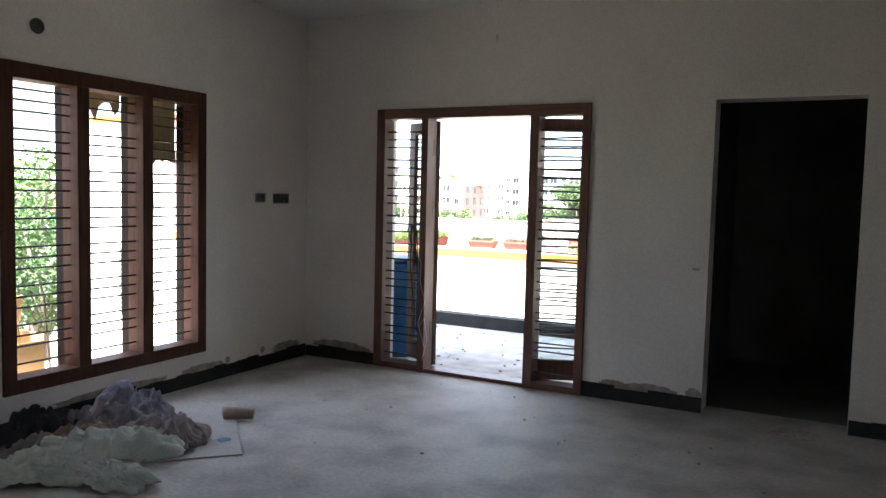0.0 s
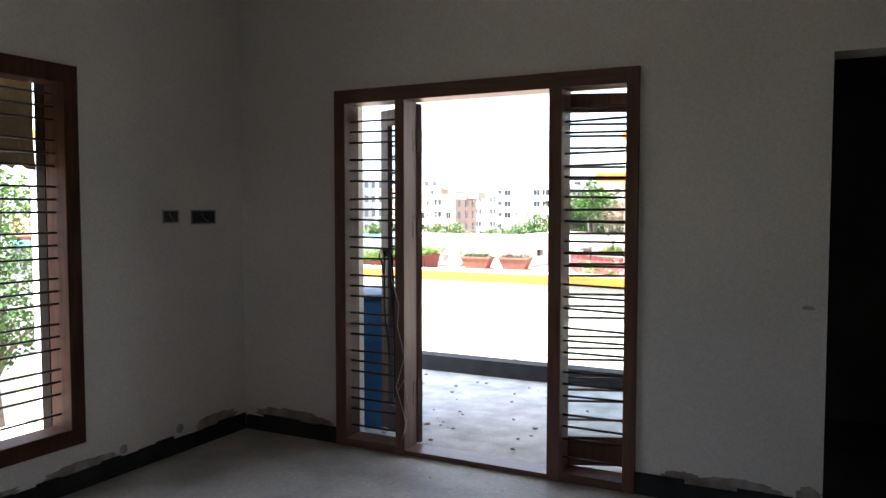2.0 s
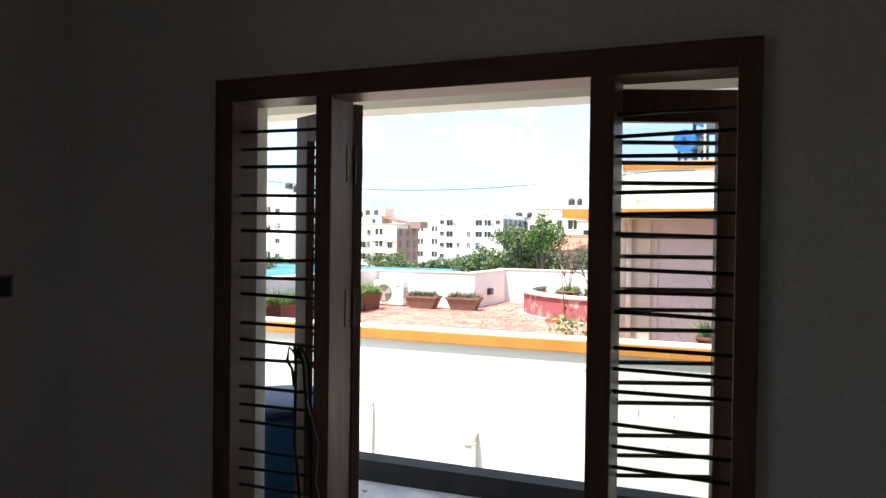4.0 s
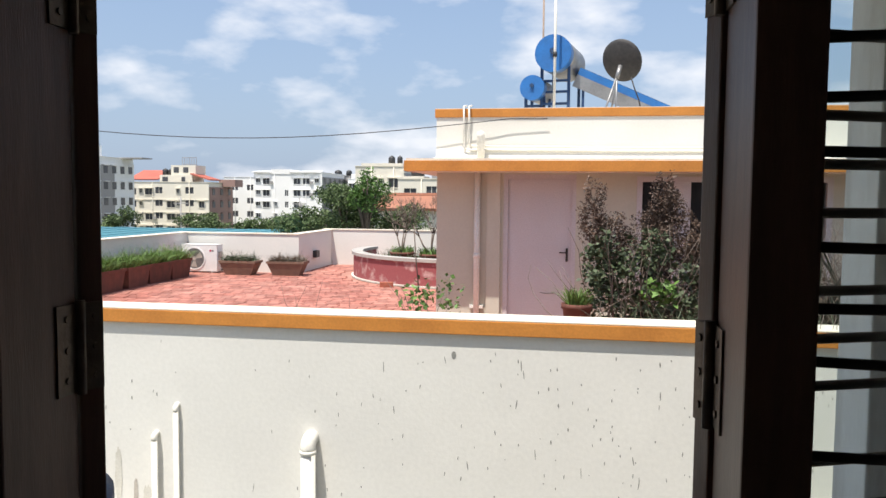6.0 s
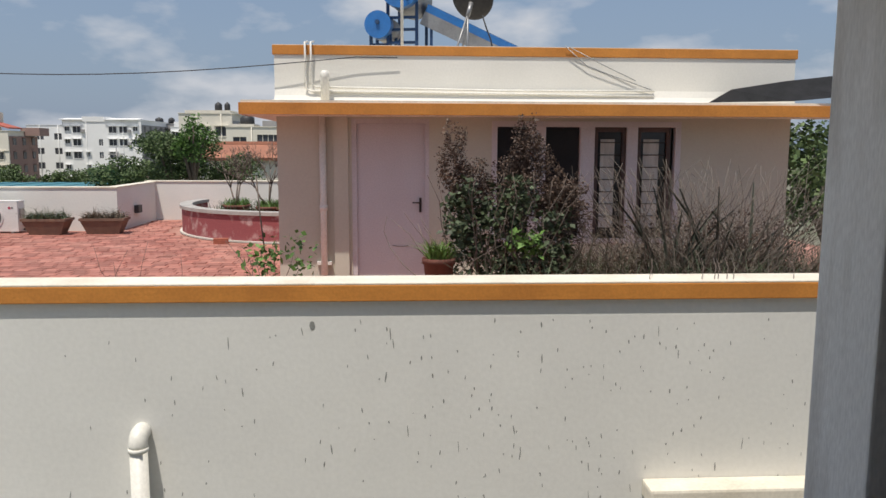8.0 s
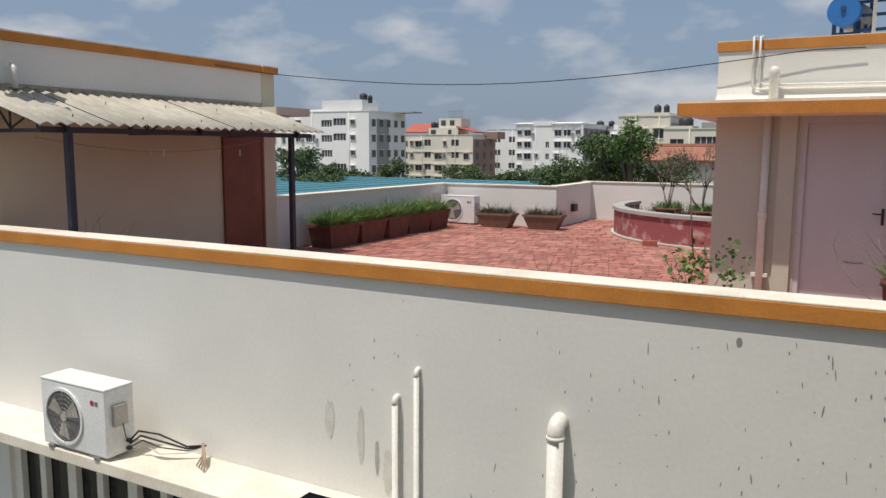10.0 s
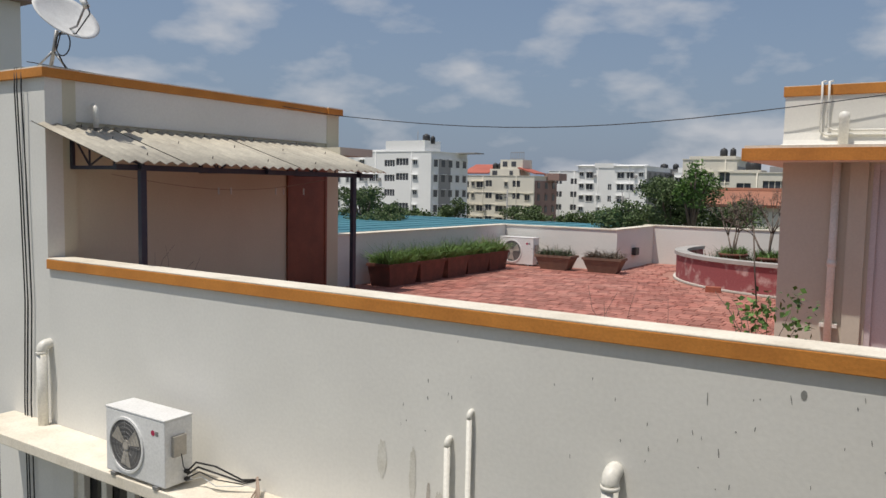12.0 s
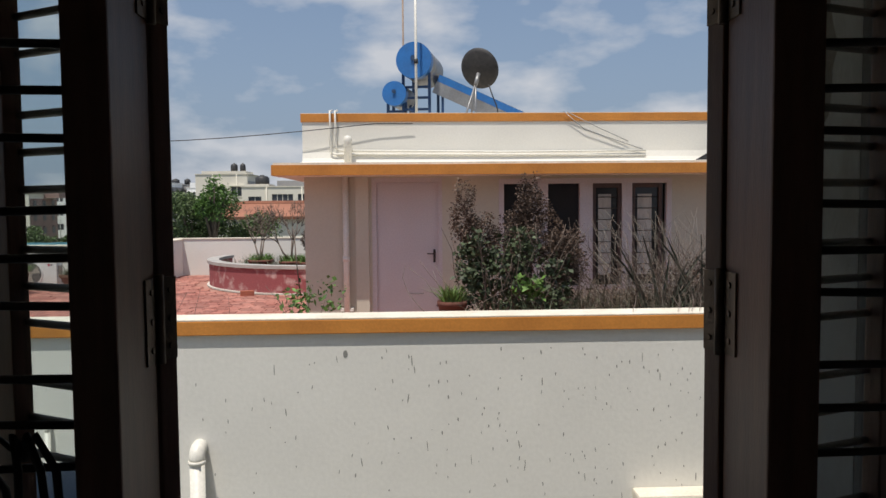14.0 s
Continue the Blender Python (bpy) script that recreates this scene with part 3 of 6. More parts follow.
part("flap", moved(box(-0.003, 0.003, -0.07, 0.16, 0, 0.24), pose(-0.14, 0, 0.26, 0, 12, 0)), M_CARD, cb, "raised torn flap")
stick = thing("stick", (-2.872, 3.02, WZ0), "pale wooden stick leaning in the window", "stick")
part("stick_body", tube([(0, 0.0, 0.0), (-0.02, -0.03, 0.5), (-0.02, -0.06, 0.62)], 0.008, 6), M_CLT, stick)


def torn_sheet(y0, y1, z0, z1, x, seed):
    rng = random.Random(seed)
    n = 10
    vs, fs = [], []
    for i in range(n + 1):
        y = y0 + (y1 - y0) * i / n
        low = z0 + rng.uniform(0, 0.14)
        for k in range(4):
            vs.append((x + rng.uniform(-0.012, 0.012), y, z1 + (low - z1) * k / 3))
    for i in range(n):
        for k in range(3):
            a = i * 4 + k
            fs.append((a, a + 1, a + 5, a + 4))
    me = raw("paper_sheet", vs, fs, M_PAPER)
    ob = tagged(new("paper_sheet", me), "torn yellowed paper hung over the window head outside", "paper", "paper sheets at the window")
    md = ob.modifiers.new("thick", "SOLIDIFY")
    md.thickness = 0.003
    return ob


torn_sheet(ys[1] + 0.02, ys[1] + pw, 1.86, 2.06, -2.875, 3)
torn_sheet(ys[2] + 0.0, ys[2] + pw, 1.58, 2.06, -2.875, 4)


# ---- clothes on the floor ----
def cloth_heap(name, at, size, material, label, seed, rz=0):
    """A crumpled cloth: a low heap whose folds lean over and overlap."""
    n = 84
    vs, fs = [], []
    sx, sy, sz = size
    off = Vector((seed * 3.7, seed * 1.3, 0))
    def crease(x, y, k):
        return (1 - min(1, 2.6 * abs(noise.noise(Vector((x, y, seed + k)) + off)))) ** 1.3
    for j in range(n):
        for i in range(n):
            u, v = 2 * i / (n - 1) - 1, 2 * j / (n - 1) - 1
            r = math.hypot(u, v)
            way = Vector((u, v, 0)).normalized() if r > 0 else Vector()
            wob = 1 + 0.42 * noise.noise(way * 1.9 + off) + 0.16 * noise.noise(way * 5.0 + off)
            d = max(0.0, 1 - (r / 1.05) ** 2)
            wx, wy = noise.noise(Vector((u * 1.4, v * 1.4, seed + 2)) + off), noise.noise(Vector((u * 1.4, v * 1.4, seed + 6)) + off)
            fold = max(0.0, 0.5 + 0.9 * noise.noise(Vector((u * 1.5, v * 1.5, seed)) + off))
            long = crease(u * 1.1 + 1.2 * wx, v * 3.6 + 1.2 * wy, 9)
            cross = crease(u * 4.2 + 1.5 * wy, v * 2.4 + 1.5 * wx, 4)
            fine = crease(u * sx * 13 + 1.1 * wx, v * sy * 13 + 1.1 * wy, 21)
            z = sz * d ** 0.45 * (0.12 + 0.5 * fold + 0.26 * long + 0.2 * cross + 0.26 * fine)
            k = 1 / max(1.0, r)
            lx = 0.18 * d * noise.noise(Vector((u * sx * 11, v * sy * 11, seed + 12)) + off)
            ly = 0.18 * d * noise.noise(Vector((u * sx * 11, v * sy * 11, seed + 17)) + off)
            vs.append(((u * k * wob + lx) * sx, (v * k * wob + ly) * sy, max(0.004, z)))
    for j in range(n - 1):
        for i in range(n - 1):
            a = j * n + i
            fs.append((a, a + 1, a + n + 1, a + n))
    me = raw(name, vs, fs, material)
    for p in me.polygons:
        p.use_smooth = True
    ob = tagged(new(name, me), label, "cloth", "heap of old clothes")
    ob.matrix_basis = pose(*at, 0, 0, rz)
    md = ob.modifiers.new("thick", "SOLIDIFY")
    md.thickness, md.offset = 0.005, 1
    sm = ob.modifiers.new("soft", "SMOOTH")
    sm.factor, sm.iterations = 0.5, 1
    return ob


sheet = thing("patterned_sheet", (-1.84, 3.14, 0.002), "stiff pale board with a blue floral print lying on the floor", "sheet", rz=-44)
part("board", box(-0.42, 0.42, -0.3, 0.3, 0, 0.008, 0.002), M_BOARD, sheet)
rng = random.Random(44)
for i in range(13):
    cx, cy, r = rng.uniform(0.08, 0.38), rng.uniform(-0.24, 0.24), rng.uniform(0.03, 0.085)
    b = bmesh.new()
    b.faces.new([b.verts.new((cx + r * rng.uniform(0.6, 1.1) * math.cos(k * 0.6283), cy + r * rng.uniform(0.5, 0.9) * math.sin(k * 0.6283), 0.0095)) for k in range(10)])
    part("print_patch", b, M_PRINT, sheet, "faded blue printed petal")
cloth_heap("cloth", (-2.34, 3.16, 0), (0.27, 0.23, 0.21), M_CLB, "crumpled blue-grey garment heaped on the floor", 1, 20)
cloth_heap("cloth", (-1.86, 3.02, 0.012), (0.26, 0.2, 0.14), M_CLM, "crumpled mauve-grey cloth heaped on the floor", 2, -30)
cloth_heap("cloth", (-1.88, 2.62, 0), (0.4, 0.15, 0.19), M_CLW, "twisted pale green and white cloth on the floor", 3, 62)
cloth_heap("cloth", (-1.62, 2.44, 0), (0.24, 0.13, 0.1), M_CLW, "small pale crumpled cloth on the floor", 7, 10)
cloth_heap("cloth", (-2.42, 2.66, 0), (0.2, 0.18, 0.2), M_CLD, "crumpled black cloth heaped on the floor", 4, 0)
cloth_heap("cloth", (-2.12, 2.62, 0), (0.26, 0.16, 0.15), M_CLT, "crumpled tan rag on the floor", 5, 70)
cloth_heap("cloth", (-1.98, 2.3, 0), (0.3, 0.16, 0.12), M_CLW, "crumpled pale rag on the floor", 6, 40)
cloth_heap("cloth", (-2.3, 2.9, 0), (0.24, 0.17, 0.17), M_CLM, "crumpled brownish grey rag on the floor", 8, 90)
cloth_heap("cloth", (-2.15, 2.42, 0), (0.2, 0.15, 0.14), M_CLM, "crumpled greyish rag on the floor", 12, 120)
roll = thing("cloth_roll", (-1.78, 3.55, 0.043), "short rolled brown cloth lying on the floor", "roll", rz=28)
part("roll_body", tube([(-0.11, 0, -0.004), (-0.09, 0, 0), (-0.03, 0, 0.002), (0.05, 0, 0), (0.075, 0, -0.003)], 0.042, 14, True, 0.03), M_CLT, roll)
cloth_heap("rag", (1.28, 5.1, 0), (0.14, 0.1, 0.03), M_GRIME, "flat dusty rag on the floor near the doorway", 11, 10)
rng = random.Random(8)
for i in range(26):
    x, y = rng.uniform(-1.9, 1.4), rng.uniform(3.4, 5.1)
    r = rng.uniform(0.005, 0.014)
    b = bmesh.new()
    bmesh.ops.create_icosphere(b, subdivisions=1, radius=r)
    for v in b.verts:
        v.co *= rng.uniform(0.7, 1.2)
        v.co.z *= 0.6
    single("plaster_crumb", b, M_GRIME, "small crumb of plaster on the floor", "debris", "plaster crumbs", (x, y, r * 0.4))

# ---- balcony ----
setting("floor_balcony", box(-2.89, 0.50, 5.53, 7.6, -0.15, -0.004), M_BALC, "rough dusty screed floor of the open balcony", "floor")
setting("trim_kerb", box(-2.89, 0.13, 7.44, 7.6, -0.004, 0.13), M_SKIRT, "low black upstand along the balcony edge", "kerb")
setting("ceiling_balcony", boxes((-3.68, 0.50, 5.53, 7.16, 2.75, 2.9), (-3.68, 0.50, 7.16, 7.40, 2.335, 2.9), (-3.68, -3.43, 5.53, 7.16, 2.335, 2.75)), M_OUT2, "painted concrete soffit with edge beams over the balcony", "ceiling")
col = thing("column", (0.13, 6.92, 0), "grey stained plaster column at the balcony edge", "column", kind="structure")
part("shaft", box(0, 0.37, 0, 0.28, 0, 2.335, 0.008), M_COL, col)
for i, (z, h) in enumerate(((2.0, 0.45), (1.95, 0.3), (1.2, 0.3))):
    rr = random.Random(i)
    b = bmesh.new()
    vs = []
    for k in range(18):
        a = 2 * math.pi * k / 18
        vs.append(b.verts.new((0.16 + 0.05 * i + 0.07 * math.cos(a) * rr.uniform(0.6, 1.2), -0.002 - 0.001 * i, z + h * math.sin(a) * rr.uniform(0.6, 1.1))))
    b.faces.new(vs)
    if z < 1.9:
        b.free()
        continue
    part("damp_stain", b, M_GRIME if i else M_SPOT, col, "dark streaked damp stain")

setting("wall_pier", box(-2.25, -1.932, 5.531, 5.605, -0.003, 2.748, 0.004), M_OUT2, "shallow cream plaster pier beside the door frame outside", "pier")
drum = thing("plastic_drum", (-2.05, 5.92, -0.004), "blue plastic drum with a grey-blue lid on the balcony", "drum")
part("drum_body", lathe([(0.25, 0), (0.275, 0.03), (0.28, 0.28), (0.29, 0.3), (0.28, 0.32), (0.28, 0.55), (0.29, 0.57), (0.28, 0.59), (0.275, 0.81), (0.26, 0.835)], 36), M_DRUM, drum)
part("lid", lathe([(0.285, 0.835), (0.285, 0.862), (0.25, 0.872), (0.1, 0.88), (0.02, 0.881)], 36), M_STEELB, drum, "grey-blue round lid")
rng = random.Random(12)
for i in range(60):
    x, y = rng.uniform(-2.6, 0.0), rng.uniform(5.6, 7.3)
    r = rng.uniform(0.006, 0.022)
    b = bmesh.new()
    bmesh.ops.create_icosphere(b, subdivisions=1, radius=r)
    for v in b.verts:
        v.co *= rng.uniform(0.6, 1.25)
        v.co.z *= 0.5
    single("rubble_bit", b, M_GRIME, "small bit of rubble on the balcony floor", "debris", "rubble on the balcony", (x, y, r * 0.35 - 0.004))

# outer shell of this building below and beside
setting("wall_facade", boxes((-2.89, 4.43, 5.30, 5.53, -6.9, -0.15), (-2.89, -2.66, -3.43, 5.30, -6.9, -0.15), (4.2, 4.43, -3.43, 5.30, -6.9, -0.15), (-2.66, 4.2, -3.43, -3.2, -6.9, -0.15)), M_OUT, "painted lower storey walls of this building", "wall")

# ---- neighbouring building ----
ORIGIN = Vector((-0.05, 0, -0.012))
NY = 10.0
TZ = -0.22
GZ = -6.9


def coped(name, x0, x1, y0, y1, z0, z1, label, lip=0.035, band=0.105):
    """An ochre edge band with a whitewashed top."""
    t = thing(name, (x0, y0, z0), label, "coping", kind="structure")
    part("ochre_band", box(-lip, x1 - x0 + lip, -lip, y1 - y0 + lip, 0, band, 0.006), M_OCHRE, t, "ochre painted band")
    part("white_top", box(-lip + 0.004, x1 - x0 + lip - 0.004, -lip + 0.004, y1 - y0 + lip - 0.004, band, z1 - z0, 0.006), M_TOP, t, "whitewashed weathered top")
    return t


setting("wall_neighbour", wall_with_holes("x", -9.26, 6.5, GZ, 0.55, NY, NY + 0.2, [(-8.85, -5.2, -3.0, -1.55)]), M_OUT, "cream painted boundary wall of the neighbouring house", "wall")
coped("coping_front", -9.2, 6.5, NY, NY + 0.22, 0.55, 0.67, "ochre and white coping of the terrace parapet")
# mould specks on the wall
rng = random.Random(31)
vs, fs = [], []
for i in range(360):
    x = rng.choice((rng.gauss(0.0, 1.4), rng.uniform(-4.5, 3.5), rng.gauss(0.3, 1.0)))
    z = rng.uniform(-1.3, 0.42)
    w, h = rng.uniform(0.002, 0.0055), rng.uniform(0.004, 0.02) if rng.random() < 0.9 else rng.uniform(0.03, 0.05)
    k, lean = len(vs), rng.uniform(-0.2, 0.2)
    for a in range(6):
        c = math.cos(a * math.pi / 3), math.sin(a * math.pi / 3)
        vs.append((x + c[0] * w + lean * c[1] * h, NY - 0.002, z + c[1] * h))
    fs.append(tuple(range(k, k + 6)))
k = len(vs)
for a in range(8):
    vs.append((-1.533 + 0.018 * math.cos(a * math.pi / 4), NY - 0.0025, 0.39 + 0.03 * math.sin(a * math.pi / 4)))
fs.append(tuple(range(k, k + 8)))
specks = new("mould_specks", raw("mould_specks", vs, fs, M_SPOT))
specks.location = ORIGIN
tagged(specks, "dark mould specks scattered over the cream wall", "stain", kind="stuff")
for u, z, w, h, m in ((-4.55, -0.62, 0.05, 0.17, M_RUST), (-4.25, -0.7, 0.035, 0.26, M_RUST), (-4.1, -0.85, 0.02, 0.16, M_GRIME), (-4.0, -0.95, 0.05, 0.2, M_RUST)):
    blotch(u, z, w, h, "x", NY - 0.003, int(-u * 100), m, "trim_stain", "grey-brown water stain running down the wall")


def bent_pipe(x, top, low, r, out, label):
    """An upright waste pipe that bends into the wall at its top."""
    t = thing("vent_pipe", (x, NY, low), label, "pipe", "waste pipes on the wall")
    h = top - low
    R = max(0.03, r * 1.05)
    cy = -out
    pts = [(0, cy, 0), (0, cy, h - R - r)]
    part("pipe_tube", tube(pts, r, 16), M_PVC, t)
    e = [(0, cy, h - R - r - 0.02)] + [(0, cy + R * (1 - math.cos(a)), h - R - r + R * math.sin(a)) for a in (math.pi / 2 * i / 6 for i in range(7))] + [(0, 0.05, h - r)]
    part("elbow", tube(e, r * 1.05, 16), M_PVC, t, "rounded elbow entering the wall")
    if r > 0.04:
        part("socket_ring", tube([(0, cy, h - R - r - 0.045), (0, cy, h - R - r - 0.018)], r * 1.15, 16), M_PVC, t)
    return t


bent_pipe(-2.628, -0.235, GZ, 0.055, 0.09, "cream plastic waste pipe with an elbow at its top")
bent_pipe(-3.73, -0.075, GZ, 0.02, 0.035, "thin cream plastic vent pipe on the wall")
bent_pipe(-3.91, -0.31, GZ, 0.023, 0.045, "thin cream plastic vent pipe on the wall")

# sunshade ledge with the outdoor unit
ORIGIN = Vector((0, 0, 0))
ledge = thing("ledge_1", (-10.1, 9.46, -1.33), "cream concrete sunshade ledge over the windows", "ledge", kind="structure")
part("ledge_slab", box(0, 6.15, 0, 0.54, 0, 0.11, 0.008), M_TOP, ledge)
bent_pipe(-9.3, -0.255, -1.22, 0.055, 0.1, "cream plastic waste pipe standing on the ledge")
ledge2 = thing("ledge_2", (0.595, 9.8, -0.81), "cream concrete sunshade ledge with dark specks", "ledge", kind="structure")
part("ledge_slab", box(0, 3.2, 0, 0.2, 0, 0.12, 0.02), M_TOP, ledge2)
lowwin = thing("window_2", (-8.9, NY, -3.0), "white framed window with dark panes below the ledge", "window", kind="structure")
part("window_frame", boxes((0, 3.7, 0.04, 0.12, 0, 0.07), (0, 3.7, 0.04, 0.12, 1.38, 1.45)), M_PVC, lowwin)
for i in range(9):
    part("mullion", box(i * 3.63 / 8, i * 3.63 / 8 + (0.13 if i % 2 == 0 else 0.09), 0.045, 0.115, 0.07, 1.38), M_PVC, lowwin)
part("pane", box(0.0, 3.7, 0.125, 0.13, 0.0, 1.45), M_WINDARK, lowwin, "dark glass")


def outdoor_unit(at, rz, label):
    t = thing("outdoor_unit", at, label, "air conditioner", "outdoor units", rz=rz)
    w, d, h = 0.86, 0.3, 0.63
    part("casing", box(0, w, 0, d, 0.03, h, 0.012), M_ACW, t)
    part("lid", box(-0.004, w + 0.004, -0.004, d + 0.004, h, h + 0.02, 0.008), M_ACW, t)
    ring = bmesh.new()
    cx, cz, R = 0.31, 0.325, 0.262
    for k in range(36):
        a, b = 2 * math.pi * k / 36, 2 * math.pi * (k + 1) / 36
        q = []
        for rad, yy in ((R, 0.0), (R, -0.014), (R - 0.025, -0.014), (R - 0.03, 0.0)):
            q.append((rad, yy))
        for (r0, y0), (r1, y1) in zip(q, q[1:]):
            ring.faces.new([ring.verts.new((cx + r * math.cos(c), y, cz + r * math.sin(c))) for r, y, c in ((r0, y0, a), (r0, y0, b), (r1, y1, b), (r1, y1, a))])
    bmesh.ops.remove_doubles(ring, verts=ring.verts, dist=1e-5)
    part("fan_ring", ring, M_ACW, t)
    part("fan_well", tube([(cx, -0.001, cz), (cx, -0.004, cz)], R - 0.026, 36), M_WELL, t, "dark fan recess")
    fan = part("fan", tube([(cx, -0.004, cz), (cx, -0.011, cz)], 0.05, 18), M_FAN, t, "beige fan hub with three blades")
    for k in range(3):
        b = bmesh.new()
        a0 = 2 * math.pi * k / 3 + 0.4
        pts = [(cx + r * math.cos(a0 + s), -0.006, cz + r * math.sin(a0 + s)) for r, s in ((0.045, -0.4), (0.2, -0.3), (0.22, 0.45), (0.045, 0.6))]
        b.faces.new([b.verts.new(p) for p in pts])
        part("fan_blade", b, M_FAN, fan)
    for k in range(1, 6):
        rr = (R - 0.03) * k / 5.5
        part("guard_ring", tube([(cx + rr * math.cos(2 * math.pi * i / 28), -0.013, cz + rr * math.sin(2 * math.pi * i / 28)) for i in range(29)], 0.0016, 4, False), M_GREY, t)
    for k in range(8):
        a = math.pi * 2 * k / 8
        part("guard_wire", tube([(cx + 0.04 * math.cos(a), -0.013, cz + 0.04 * math.sin(a)), (cx + (R - 0.026) * math.cos(a), -0.013, cz + (R - 0.026) * math.sin(a))], 0.0016, 4), M_GREY, t)
    part("badge", tube([(w - 0.16, -0.001, h - 0.12), (w - 0.16, -0.003, h - 0.12)], 0.026, 18), M_LOGO, t, "small crimson round badge")
    part("badge_bar", boxes((w - 0.125, w - 0.085, -0.003, -0.0005, h - 0.14, h - 0.1)), M_GREY, t)
    part("valve_cover", box(w, w + 0.035, 0.07, 0.21, 0.3, 0.49, 0.006), M_FAN, t, "yellowed valve cover")
    part("cover_lead", tube([(w + 0.036, 0.15, 0.32), (w + 0.05, 0.16, 0.2), (w + 0.045, 0.21, 0.135)], 0.005, 5), M_WIREB, t)
    for zz in (0.05, 0.12):
        part("side_valve", box(w, w + 0.04, 0.2, 0.24, zz, zz + 0.03, 0.004), M_DARK, t)
    for x in (0.09, w - 0.15):
        part("foot", box(x, x + 0.06, -0.02, d + 0.02, 0, 0.03), M_GREY, t)
    return t


outdoor_unit((-7.46, 9.47, -1.22), 0, "white outdoor air conditioner unit on the ledge")
acw = thing("unit_cables", (-6.6, 9.68, -1.22), "black and grey pipes from the outdoor unit to the wall", "cables")
for i in range(4):
    part("cable", tube([(0.04, 0.0, 0.14 - 0.03 * i), (0.16, 0.02 * i, 0.25 - 0.05 * i), (0.36, 0.05, 0.24 - 0.06 * i), (0.55, 0.18, 0.12 - 0.02 * i), (0.68, 0.28, 0.12)], 0.009 if i < 2 else 0.006, 6), M_WIREB if i < 3 else M_WIREW, acw)
for i in range(4):
    part("pipe_wrap", tube([(0.66, 0.26, 0.14), (0.72 + 0.03 * i, 0.2 - 0.02 * i, 0.07), (0.74 + 0.05 * i, 0.1 - 0.02 * i, 0.012)], 0.014, 6, r1=0.006), M_CLT, acw)

# left block
ORIGIN = Vector((0.19, 0, -0.05))
setting("wall_left_block", wall_with_holes("x", -11.75, -9.5, GZ, 2.70, NY, NY + 0.2, [(-11.0, -10.64, -1.02, 0.37)]), M_OUT, "cream painted front of the stair block", "wall")
for blockrow in ((-9.73, -9.5, NY + 0.2, 10.36, TZ, 2.70), (-9.76, -9.53, 10.36, 14.62, TZ, 2.70), (-9.73, -9.5, 14.62, 14.9, TZ, 2.70), (-11.75, -9.73, 14.7, 14.9, TZ, 2.7), (-11.75, -11.55, NY + 0.2, 14.7, GZ, 2.7)):
    setting("wall_left_block_side", box(*blockrow), M_SAND, "beige painted side wall of the stair block", "wall")
setting("roof_left_block", box(-11.55, -9.76, NY + 0.2, 14.7, 2.45, 2.6), M_TOP, "flat roof of the stair block", "roof")
cop_l = thing("coping_left_block", (-9.5, NY, 2.70), "ochre coping around the stair block roof", "coping", kind="structure")
part("ochre_band", boxes((-2.28, 0.05, -0.05, 0.38, 0, 0.1), (-0.27, 0.02, 0.38, 4.6, 0, 0.1), (-0.3, 0.05, 4.6, 4.95, 0, 0.1), bev=0.004), M_OCHRE, cop_l, "ochre painted band")
part("white_top", boxes((-2.27, 0.045, -0.045, 0.375, 0.1, 0.115), (-0.265, 0.015, 0.38, 4.6, 0.1, 0.115), (-0.295, 0.045, 4.605, 4.945, 0.1, 0.115)), M_TOP, cop_l)
setting("wall_upper_side", boxes((-9.6, -9.51, 10.36, 14.62, 2.24, 2.698)), M_OUT2, "cream painted parapet above the lean-to", "wall")
slit = thing("window_3", (-11.0, NY, -1.02), "narrow white framed louvre window with dark slats", "window", kind="structure")
part("window_frame", boxes((0, 0.05, -0.02, 0.08, 0, 1.39), (0.31, 0.36, -0.02, 0.08, 0, 1.39), (0.05, 0.31, -0.02, 0.08, 0, 0.05), (0.05, 0.31, -0.02, 0.08, 1.34, 1.39)), M_PVC, slit)
for i in range(14):
    part("slat", moved(box(0.05, 0.31, -0.03, 0.03, -0.003, 0.003), pose(0, 0.05, 0.1 + i * 0.092, 40, 0, 0)), M_WINDARK, slit, "dark glass slat")
part("backing", box(0.05, 0.31, 0.095, 0.1, 0.05, 1.34), M_DARK, slit)
cab = thing("wall_cables", (-10.0, NY, 0), "black cables hanging down the wall from the roof", "cables")
for i, (dx, bulge) in enumerate(((0.0, 0.02), (0.05, 0.03), (0.14, 0.02))):
    part("cable", tube([(dx - 0.05, 0.15, 2.83), (dx - 0.02, -0.04, 2.82), (dx, -0.06, 2.6), (dx + 0.01, -0.03, 1.5), (dx + 0.04 + bulge, -0.03, 0.2), (dx + 0.0, -0.03, -1.0), (dx + 0.02, -0.03, -2.5), (dx + 0.15, -0.03, -3.4), (dx + 0.02, -0.03, -5.0)], 0.008, 6), M_WIREB, cab)
brown = thing("door_2", (-9.53, 13.74, TZ), "brown painted door in the beige wall", "door", kind="structure")
part("door_panel", box(0.001, 0.03, 0.05, 0.83, 0, 2.0, 0.003), M_BROWN, brown)
part("door_frame", boxes((0.001, 0.04, 0, 0.05, 0, 2.05), (0.001, 0.04, 0.83, 0.88, 0, 2.05), (0.001, 0.04, 0.05, 0.83, 2.0, 2.05)), M_BROWN, brown)
setting("trim_lintel_slab", box(-9.5, -8.95, 14.3, 15.1, 2.04, 2.16), M_BEIGE, "small concrete canopy over the brown door", "canopy")

# lean-to roof
shed = thing("lean_to_roof", (-9.5, 10.05, 0), "weathered corrugated lean-to roof on dark steel posts", "lean-to roof", kind="structure")


